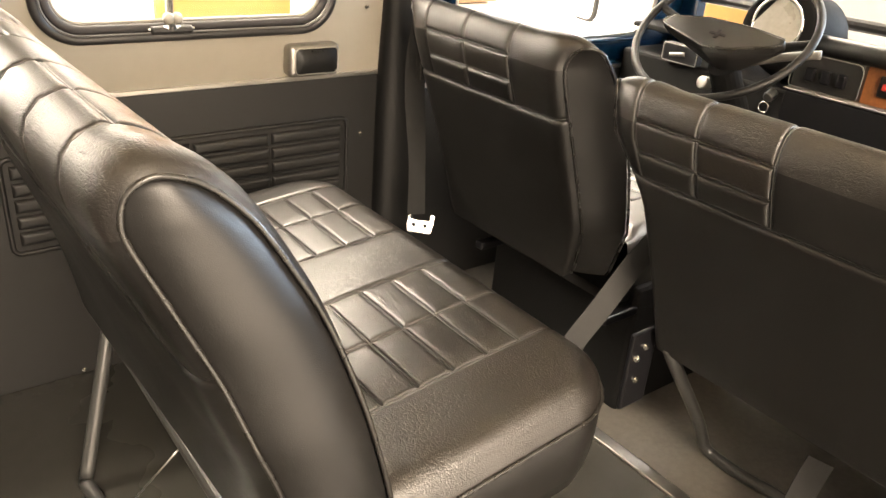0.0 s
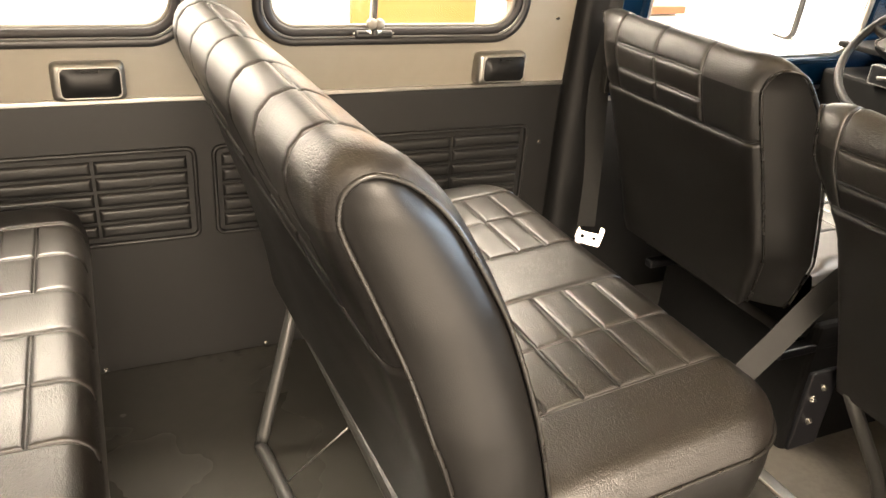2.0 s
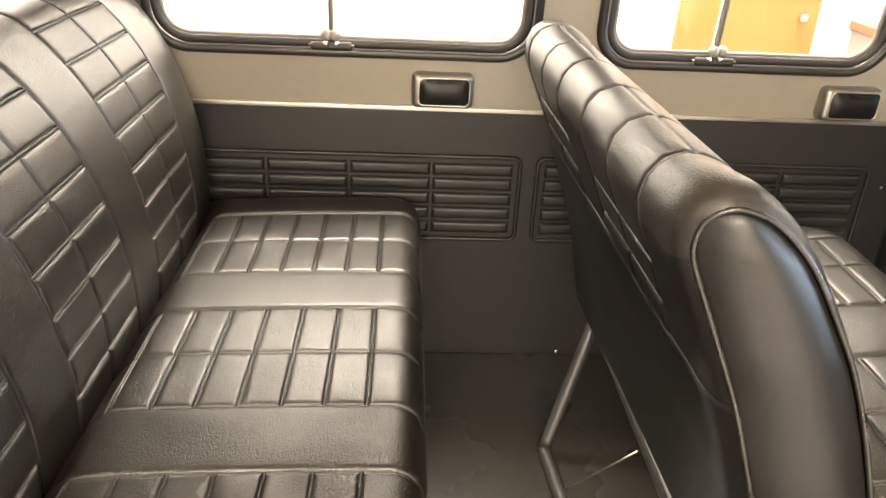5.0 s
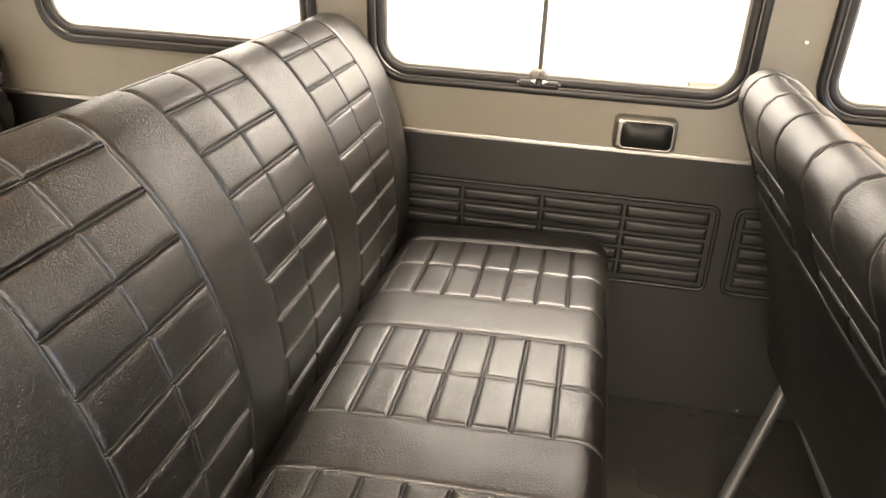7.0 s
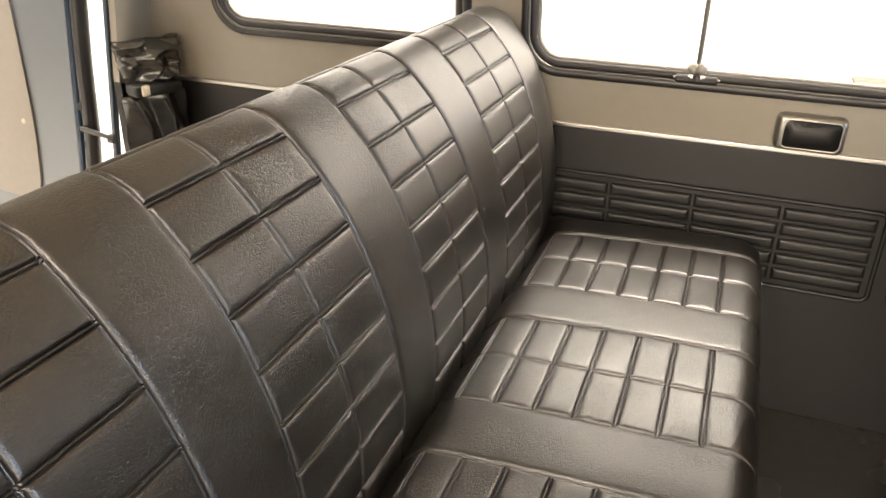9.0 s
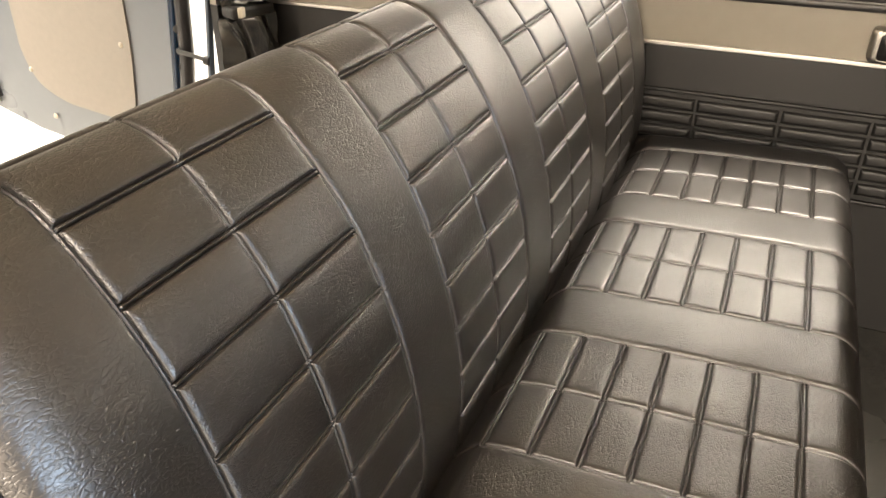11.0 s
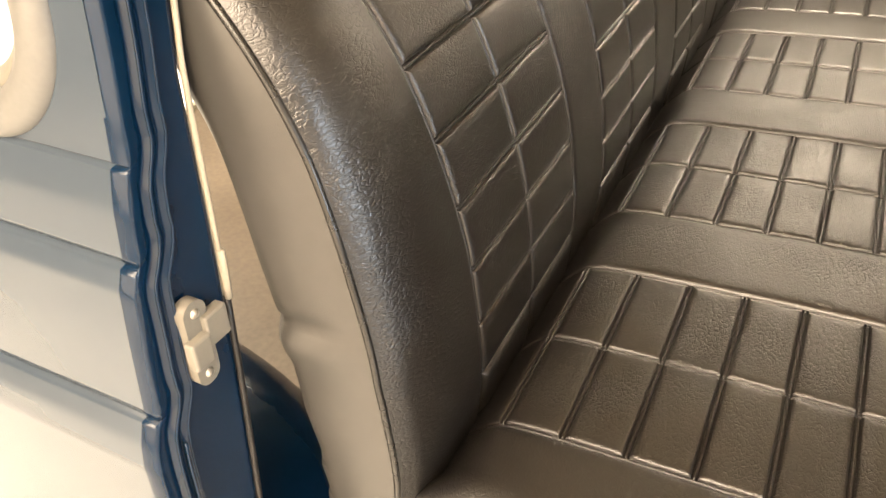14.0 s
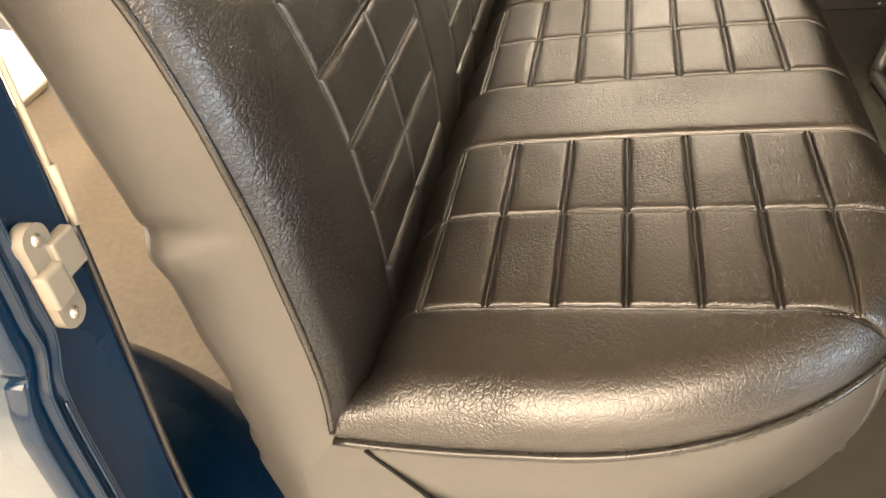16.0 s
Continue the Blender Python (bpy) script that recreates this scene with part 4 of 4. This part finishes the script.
belt = thing("seat_belt", "black webbing belt hanging from the pillar with a steel tongue", "seat belt")
strap("webbing", [(1.20, 1.415, 0.95), (1.20, 1.42, 0.62), (1.225, 1.43, 0.40), (1.236, 1.43, 0.229)], 0.048, belt)
m = look((1.243, 1.42, 0.202), (0.137, -0.044, 0.99)) @ Matrix.Rotation(radians(4), 4, "Z")
tongue = plate("tongue", [[(-0.03, -0.02), (0.03, -0.02), (0.034, 0.0), (0.037, 0.026), (0.027, 0.03), (0.025, 0.012), (-0.025, 0.012), (-0.027, 0.03), (-0.037, 0.026), (-0.034, 0.0)], round_rect(-0.02, -0.01, -0.006, 0.004, 0.004, 4), round_rect(0.01, 0.02, -0.006, 0.004, 0.004, 4)], 0.003, m, CHROME, belt, "bright steel belt tongue")
part("guide", box_bm(1.193, 1.216, 1.385, 1.412, 0.59, 0.65, 0.004), CHROME, belt, "bright belt guide")
belt2 = thing("lap_belt", "black webbing lap belt slung between the front seats", "seat belt")
strap("webbing", [(1.30, 0.72, 0.47), (1.24, 0.735, 0.40), (1.17, 0.745, 0.31), (1.12, 0.755, 0.24), (1.10, 0.76, 0.16)], 0.046, belt2)
part("anchor", box_bm(1.09, 1.11, 0.74, 0.78, 0.0, 0.17, 0.004), STEEL, belt2)
belt3 = thing("lap_belt", "grey webbing lap belt hanging under the passenger bench", "seat belt")
strap("webbing", [(1.36, 0.36, 0.15), (1.33, 0.36, 0.10), (1.28, 0.35, 0.03), (1.24, 0.34, 0.012)], 0.06, belt3)

# ---- cab ----


def cab_door():
    d = thing("door_1", "blue front door with rounded window and dark lower lining", "door", kind="structure")
    m = Matrix(((1, 0, 0, 0), (0, -0.1, -1, 1.535), (0, 1, -0.1, 0.6), (0, 0, 0, 1)))
    hole = round_rect(1.36, 2.16, 0.02, 0.62, 0.09, 10)
    plate("door_skin", [[(1.26, -0.7), (2.30, -0.7), (2.30, 0.84), (1.26, 0.84)], hole], 0.03, m, BLUE, d)
    ring = lambda e, k: [m @ Vector((x, y, k)) for x, y in round_rect(1.36 + e, 2.16 - e, 0.02 + e, 0.62 - e, 0.09, 12)]
    tube("window_seal", ring(0.0, 0.014), 0.011, BLUE, d, "", 10, True)
    tube("inner_seal", ring(0.014, 0.01), 0.009, ALUMINIUM, d, "grey inner window seal", 10, True)
    p = plate("pane", [round_rect(1.37, 2.15, 0.03, 0.61, 0.08)], 0.004, m, CLEAR, d)
    p.visible_shadow = False
    part("lining", box_bm(1.27, 2.28, 1.505, 1.522, -0.05, 0.535, 0.004), PANEL_VINYL, d, "black door lining")
    part("lining_trim", box_bm(1.27, 2.28, 1.503, 1.520, 0.536, 0.545, 0.002), ALUMINIUM, d, "bright trim strip")
    return d


cab_door()

mirror = thing("door_mirror", "outside door mirror on a bent steel arm", "mirror")
m = look((2.10, 1.75, 0.71), (-3.0, 2.62, 1.0))
lp = round_rect(-0.055, 0.055, -0.075, 0.10, 0.03, 8)
plate("mirror_shell", [lp], 0.012, m @ Matrix.Translation((0, 0, 0.007)), WHITE_PLASTIC, mirror)
plate("mirror_face", [round_rect(-0.051, 0.051, -0.071, 0.096, 0.027, 8)], 0.004, m @ Matrix.Translation((0, 0, -0.004)), MIRROR, mirror, "silvered mirror face")
tube("mirror_rim", [m @ Vector((x, y, 0.006)) for x, y in lp], 0.006, STEEL, mirror, "grey rim", 8, True)
tube("mirror_arm", smooth_path([(2.11, 1.74, 0.64), (2.12, 1.68, 0.62), (2.15, 1.57, 0.60)], 0.02), 0.006, CHROME, mirror, "bent steel arm", 10)


def steering():
    s = thing("steering_wheel", "thin-rimmed black steering wheel with a wide padded hub", "steering wheel", kind="")
    c = Vector((1.704, 0.965, 0.755))
    axis = Vector((-0.62, -0.05, 0.78)).normalized()
    side = Vector((0, 1, 0)).cross(axis).normalized()
    u = axis.cross(side).normalized()
    P = lambda a, b, k=0: c + u * a + side * b + axis * k
    R = 0.195
    tube("rim", [P(R * math.cos(w), R * math.sin(w)) for w in np.linspace(0, 2 * math.pi, 73)[:-1]], 0.009, PLASTIC, s, "black plastic rim", 12, True)
    pts = [(-0.147, 0.0), (-0.142, 0.016), (-0.06, 0.026), (0.05, 0.024), (0.142, 0.004), (0.151, -0.014), (0.145, -0.024), (0.012, -0.058), (-0.044, -0.050), (-0.134, -0.012)]
    bm = bmesh.new()
    rings = [[bm.verts.new(P(a * g, b * g - 0.022 * (1 - g), k)) for a, b in pts] for g, k in ((0.30, -0.085), (0.55, -0.058), (0.90, -0.022), (1.0, -0.006), (0.99, 0.006), (0.93, 0.011))]
    n = len(pts)
    for A, B in zip(rings, rings[1:]):
        for i in range(n):
            bm.faces.new((A[i], A[(i + 1) % n], B[(i + 1) % n], B[i]))
    bm.faces.new(rings[-1])
    bm.faces.new(rings[0][::-1])
    bmesh.ops.bevel(bm, geom=bm.edges[:], offset=0.0018, segments=2, affect="EDGES", profile=0.5)
    part("hub_pad", bm, SATIN, s, "wide hexagonal black hub pad")
    tube("hub_welt", [P(a * 0.985, b * 0.985, 0.0085) for a, b in pts], 0.0019, PIPING, s, "", 6, True)
    part("emblem", box_bm(-0.02, 0.02, -0.003, 0.003, 0, 0.002, 0, m=Matrix.Translation(P(0.0, -0.018, 0.0105)) @ Matrix((tuple(u) + (0,), tuple(side) + (0,), tuple(axis) + (0,), (0, 0, 0, 1))).transposed()), BLACK, s, "small dark emblem bar")
    part("emblem", box_bm(-0.004, 0.004, -0.012, 0.012, 0, 0.002, 0, m=Matrix.Translation(P(0.0, -0.018, 0.011)) @ Matrix((tuple(u) + (0,), tuple(side) + (0,), tuple(axis) + (0,), (0, 0, 0, 1))).transposed()), BLACK, s, "small dark emblem bar")
    for sg in (-1, 1):
        part("spoke", cyl_bm(P(sg * 0.115, 0.01, -0.02), P(sg * 0.189, 0.03, -0.002), 0.012, 0.008, 12), PLASTIC, s)
    part("column", cyl_bm(P(0, -0.02, -0.08), P(0.0, -0.02, -0.45), 0.034, 0.042, 20), MATT, s, "dark column shroud")
    tube("stalk", smooth_path([P(-0.04, 0.0, -0.08), P(-0.10, 0.022, -0.064), P(-0.15, 0.044, -0.060), P(-0.188, 0.060, -0.060)], 0.01), 0.012, GREY_PLASTIC, s, "flat grey stalk lever", 10, flat=0.55, up=axis)
    part("ignition_lock", cyl_bm((1.96, 0.955, 0.60), (1.935, 0.955, 0.588), 0.013, n=14, bevel=0.003), STEEL, s)
    key = Vector((1.928, 0.955, 0.566))
    tube("key_ring", [key + Vector((0, 0.013 * math.cos(w), 0.013 * math.sin(w))) for w in np.linspace(0, 6.28, 20)[:-1]], 0.0018, CHROME, s, "small key ring", 6, True)


steering()


def dashboard():
    d = thing("dashboard", "black dashboard with wood veneer panel and padded top roll", "dashboard")
    part("body", box_bm(2.02, 2.30, 0.0, 1.50, 0.42, 0.60, 0.01), MATT, d)
    part("tray_front", box_bm(1.93, 1.955, 0.0, 0.915, 0.52, 0.622, 0.005), BLACK, d, "glossy black parcel tray lip")
    part("tray_edge", box_bm(1.925, 1.96, 0.0, 0.918, 0.623, 0.628, 0.002), SATIN_METAL, d, "bright tray edge")
    part("tray_floor", box_bm(1.956, 2.05, 0.0, 0.915, 0.52, 0.53, 0.002), BLACK, d)
    part("wood_panel", box_bm(2.04, 2.07, 0.0, 0.80, 0.601, 0.715, 0.003), WOOD, d, "reddish walnut veneer panel")
    sp = part("switch_panel", box_bm(2.02, 2.05, 0.784, 0.955, 0.601, 0.712, 0.006), SATIN, d, "grey-black switch panel")
    for y in (0.815, 0.855, 0.895):
        part("switch", box_bm(2.008, 2.022, y, y + 0.022, 0.635, 0.668, 0.004), BLACK, sp)
    plate_ = part("switch_plate", box_bm(2.032, 2.042, 0.708, 0.750, 0.634, 0.682, 0.004), PLASTIC, d, "dark switch plate")
    part("hazard_switch", box_bm(2.024, 2.033, 0.722, 0.738, 0.651, 0.667, 0.003), material("red_plastic", (0.30, 0.02, 0.015), 0.4), plate_, "small red push switch")
    part("padded_roll", cyl_bm((2.03, 0.0, 0.722), (2.03, 0.93, 0.722), 0.024, n=20, bevel=0.006), PLASTIC, d, "padded black top roll", True)
    part("top_shelf", box_bm(2.05, 2.32, 0.0, 1.50, 0.66, 0.675, 0.004), MATT, d)
    bm = cyl_bm((1.985, 1.004, 0.750), (2.15, 1.02, 0.705), 0.095, 0.115, 28, bevel=0.012)
    bi = part("binnacle", bm, MATT, d, "round black instrument hood", True)
    part("dial", cyl_bm((1.980, 1.004, 0.753), (1.983, 1.004, 0.752), 0.062, n=28), material("dial_face", (0.26, 0.245, 0.21), 0.3), bi, "pale glossy dial glass")
    ring = [Vector((1.98 + 0.02 * math.sin(w) * 0.2, 1.004 + 0.065 * math.cos(w), 0.753 + 0.065 * math.sin(w))) for w in np.linspace(0, 2 * math.pi, 37)[:-1]]
    tube("dial_rim", ring, 0.004, CHROME, bi, "chrome dial rim", 8, True)
    part("vent", box_bm(2.0, 2.03, 1.222, 1.337, 0.598, 0.650, 0.006), BLACK, d, "black air vent plate")
    tube("vent_frame", [Vector((1.999, y, z)) for y, z in round_rect(1.222, 1.337, 0.600, 0.648, 0.006, 4)], 0.0014, SEAL, d, "thin pale vent outline", 6, True)
    part("vent_lever", cyl_bm((1.998, 1.262, 0.626), (1.985, 1.302, 0.620), 0.006, 0.005, 12), GREY_PLASTIC, d, "grey vent lever")
    tube("switch_outline", [Vector((2.018, y, z)) for y, z in round_rect(0.782, 0.957, 0.606, 0.697, 0.02, 6)], 0.0016, SEAL, d, "thin pale panel outline", 6, True)
    part("knob", cyl_bm((1.95, 1.16, 0.578), (1.98, 1.155, 0.573), 0.017, n=18, bevel=0.003), ALUMINIUM, d, "round satin pull knob")
    part("knob_stem", cyl_bm((1.98, 1.155, 0.573), (2.03, 1.15, 0.565), 0.006, n=10), CHROME, d)


dashboard()
screen = thing("windscreen", "wide windscreen in a blue frame", "windscreen", kind="structure")
pane = part("pane", box_bm(2.32, 2.324, 0.0, 1.44, 0.76, 1.40), CLEAR, screen)
pane.visible_shadow = False
part("lower_frame", cyl_bm((2.32, -0.05, 0.745), (2.32, 1.5, 0.745), 0.018, n=12), RUBBER, screen, "black lower screen seal")
part("pillar", box_bm(2.28, 2.34, 1.46, 1.53, 0.55, 1.43, 0.01), BLUE, screen, "blue screen pillar")

# ---- tail: refuse bag and open door ----


def bag():
    t = thing("refuse_bag", "crumpled shiny black plastic bag banded in the rear corner", "bag", (0.018, 0.008, -0.028))

    def sheet(name, y0, y1, z0, z1, puff, low, seed, gather):
        """Creased film, gathered towards the band: sharp ridges between slack hollows."""
        verts, faces, nu, nv = [], [], 56, 48
        for side in (1, -1):
            for j in range(nv + 1):
                b = j / nv
                w = low + (1 - low) * b ** 0.8
                for i in range(nu + 1):
                    a = i / nu
                    k = noise.noise((a * 2.6 + seed + b * gather * 0.5, b * gather, seed)) + 0.35 * noise.noise((a * 2.0 - b * 2.4, seed * 2.0, b * 1.6))
                    y = (y0 + y1) / 2 + (a - 0.5) * (y1 - y0) * w + 0.006 * noise.noise((seed, b * 7.0, a))
                    z = z0 + (z1 - z0) * b + 0.012 * noise.noise((a * 4.0, seed, b))
                    edge = math.sin(math.pi * a) ** 0.5
                    h = edge * (puff * (0.6 + 0.4 * math.sin(math.pi * b) ** 0.6) + 0.075 * (0.28 - abs(k)))
                    verts.append((X_RET - 0.004 + 0.42 * (y - 1.32) + (max(h, 0.002) if side > 0 else 0.0), y, z))
        n, o = nu + 1, (nu + 1) * (nv + 1)
        for j in range(nv):
            for i in range(nu):
                f = (j * n + i, j * n + i + 1, (j + 1) * n + i + 1, (j + 1) * n + i)
                faces += [f, tuple(o + q for q in f[::-1])]
        for i in range(nu):
            faces += [(i, o + i, o + i + 1, i + 1), (nv * n + i, nv * n + i + 1, o + nv * n + i + 1, o + nv * n + i)]
        return mesh(name, verts, faces, POLY, t)

    sheet("bag_body", 1.315, 1.455, 0.30, 0.606, 0.055, 1.0, 3.3, 1.2)
    sheet("bag_top", 1.306, 1.465, 0.632, 0.735, 0.040, 0.72, 8.1, 1.3)
    part("strap_band", box_bm(0.0, 0.055, -0.062, 0.062, -0.014, 0.014, 0.008, m=Matrix.Translation((X_RET + 0.016, 1.387, 0.619)) @ Matrix.Rotation(radians(-22), 4, "Z")), WEB, t, "dark elastic band")
    part("clip", box_bm(0.0, 0.012, -0.010, 0.010, -0.013, 0.013, 0.004, m=Matrix.Translation((X_RET + 0.05, 1.330, 0.622))), CREAM, t, "small cream clip")


bag()


def tail_door():
    d = thing("door_2", "open pale tail door with a beige hardboard lining", "door", kind="structure")
    m = Matrix(((1, 0, 0, 0), (0, 0, -1, 1.385), (0, 1, 0, 0), (0, 0, 0, 1)))
    plate("door_skin", [[(-2.46, 0.232), (-2.44, 0.222), (-2.20, 0.152), (-1.618, 0.06), (-1.618, 0.45), (-1.508, 1.35), (-2.40, 1.35)]], 0.035, m, SKIN_LIT, d)
    low = smooth_path([(-2.19, 1.25, 0), (-2.192, 0.527, 0), (-2.19, 0.40, 0), (-2.15, 0.31, 0), (-2.06, 0.262, 0), (-1.98, 0.248, 0), (-1.84, 0.235, 0), (-1.79, 0.26, 0), (-1.77, 0.34, 0), (-1.754, 0.56, 0), (-1.752, 1.25, 0)], 0.02)
    plate("lining", [[(p.x, p.y) for p in low]], 0.006, m @ Matrix.Translation((0, 0, 0.021)), BEIGE_BOARD, d, "beige hardboard lining")
    for x, z in ((-2.115, 0.205), (-2.17, 0.345), (-1.79, 0.46), (-2.175, 0.62)):
        screw("screw", (x, 1.362, z), (0, -1, 0), 0.009, d, CREAM)
    part("edge_seal", box_bm(-2.36, -2.335, 1.355, 1.37, 0.235, 1.35, 0.005), RUBBER, d, "black door seal")
    part("edge_strip", box_bm(-2.385, -2.362, 1.36, 1.37, 0.245, 1.35, 0.004), CREAM, d, "cream edge strip")
    part("seal_foot", box_bm(-2.40, -2.35, 1.352, 1.37, 0.215, 0.25, 0.006), CREAM, d)
    zz = np.arange(0.05, 1.40, 0.05)
    tube("hinge_seal", [(-1.556 + TAIL_LEAN * (z - 0.55) + 0.008 * math.exp(-((z - 0.45) / 0.12) ** 2), 1.36, z) for z in zz], 0.020, RUBBER, d, "thick black hinge-side seal", 12)
    tube("hinge_post", [(-1.592 + TAIL_LEAN * (z - 0.55), 1.372, z) for z in zz], 0.016, BLUE, d, "blue hinge edge", 10)
    hinge = part("check_arm", box_bm(-0.05, 0.05, 1.33, 1.336, -0.006, 0.006, 0.002, m=Matrix.Translation((-1.518, 0, 0.469)) @ Matrix.Rotation(radians(9), 4, "Y")), STEEL, d, "steel door check arm")
    part("arm_stop", cyl_bm((-1.476, 1.33, 0.462), (-1.464, 1.333, 0.460), 0.012, n=14), RUBBER, hinge)
    for z in (0.43, 0.47, 0.53):
        part("hinge_bolt", cyl_bm((-1.566, 1.352, z), (-1.563, 1.342, z), 0.011, n=14), RUBBER, d)


tail_door()

# ---- the hall outside ----
box_thing("ground", -9, 9, -8, 9, -0.62, -0.52, HALL_FLOOR, "pale polished hall floor", "floor")
box_thing("hall_wall_left", -9, 9, 3.56, 3.7, -0.52, 3.1, HALL_WHITE, "white plaster hall wall", "wall")
box_thing("hall_wall_right", -9, 9, -5.2, -5.06, -0.52, 3.1, HALL_GREY, "assumed hall wall, grey to cut bounced light", "wall")
box_thing("hall_wall_rear", -6.2, -6.06, -5.06, 3.56, -0.52, 3.1, HALL_GREY, "assumed hall wall, grey to cut bounced light", "wall")
box_thing("hall_wall_front", 6.6, 6.74, -5.06, 3.56, -0.52, 3.1, HALL_GREY, "assumed hall wall, grey to cut bounced light", "wall")
box_thing("hall_ceiling", -9, 9, -5.06, 3.56, 3.1, 3.2, HALL_GREY, "assumed hall ceiling, grey to cut bounced light", "ceiling")


def hall_door(i, x):
    d = thing(f"door_{i}", "orange wooden room door in the white hall wall", "door", kind="structure")
    part("door_leaf", box_bm(x, x + 0.65, 3.515, 3.555, -0.52, 1.55, 0.004), ORANGE, d)
    part("handle", cyl_bm((x + 0.575, 3.50, 0.5), (x + 0.575, 3.515, 0.5), 0.02, n=14), CHROME, d)


hall_door(3, 1.275)
hall_door(4, 5.24)


def counter(x0, x1):
    c = thing("base_cabinet", "cream base cabinet with brass bar handles", "cabinet", group="hall kitchen units")
    part("body", box_bm(x0, x1, 3.2, 3.555, -0.52, 0.45, 0.003), BEIGE_BOARD, c)
    n = 2
    for k in range(n):
        a, b = x0 + (x1 - x0) * k / n, x0 + (x1 - x0) * (k + 1) / n
        dd = part("cabinet_door", box_bm(a + 0.004, b - 0.004, 3.178, 3.199, -0.42, 0.44, 0.003), CREAM, c)
        hx = b - 0.04 if k == 0 else a + 0.04
        part("handle", cyl_bm((hx, 3.16, 0.12), (hx, 3.16, 0.36), 0.006, n=10), material("brass", (0.7, 0.48, 0.18), 0.3, 1.0), dd, "brass bar handle")
    return c


counter(2.12, 2.92)


def low_cabinet(x0, x1):
    c = thing("low_cabinet", "low beige cabinet against the white hall wall", "cabinet")
    # Added below the beige ledge to carry the board; its width fits the view.
    part("body", box_bm(x0, x1, 3.36, 3.555, -0.52, 0.330, 0.004), TAN_BOARD, c)
    part("top", box_bm(x0 - 0.006, x1 + 0.006, 3.345, 3.558, 0.331, 0.349, 0.005), TAN_BOARD, c)


def display_board(x0, x1, z):
    """A grey board with a bowed edge, leaning back against the wall; outline and place fit the camera's view."""
    b = thing("display_board", "grey board leaning on the wall on a low cabinet", "board")
    edge = smooth_path([(x0 + 0.012, 0.0, 0), (x0, 0.012, 0), (x0 + 0.012, 0.16, 0), (x0 + 0.055, 0.34, 0), (x0 + 0.085, 0.52, 0)], 0.02)
    m = Matrix(((1, 0, 0, 0), (0, 0.14, -1, 3.42), (0, 1, 0.14, z), (0, 0, 0, 1)))
    plate("panel", [[(x1, 0.52), (x1, 0.0)] + [(p.x, p.y) for p in edge]], 0.012, m, GREY_BOARD, b)


low_cabinet(0.435, 0.75)
display_board(0.612, 0.74, 0.352)
tagged(part("worktop", box_bm(2.10, 2.94, 3.15, 3.555, 0.451, 0.49, 0.004), WOOD), "brown wooden worktop on the base cabinets", "worktop")
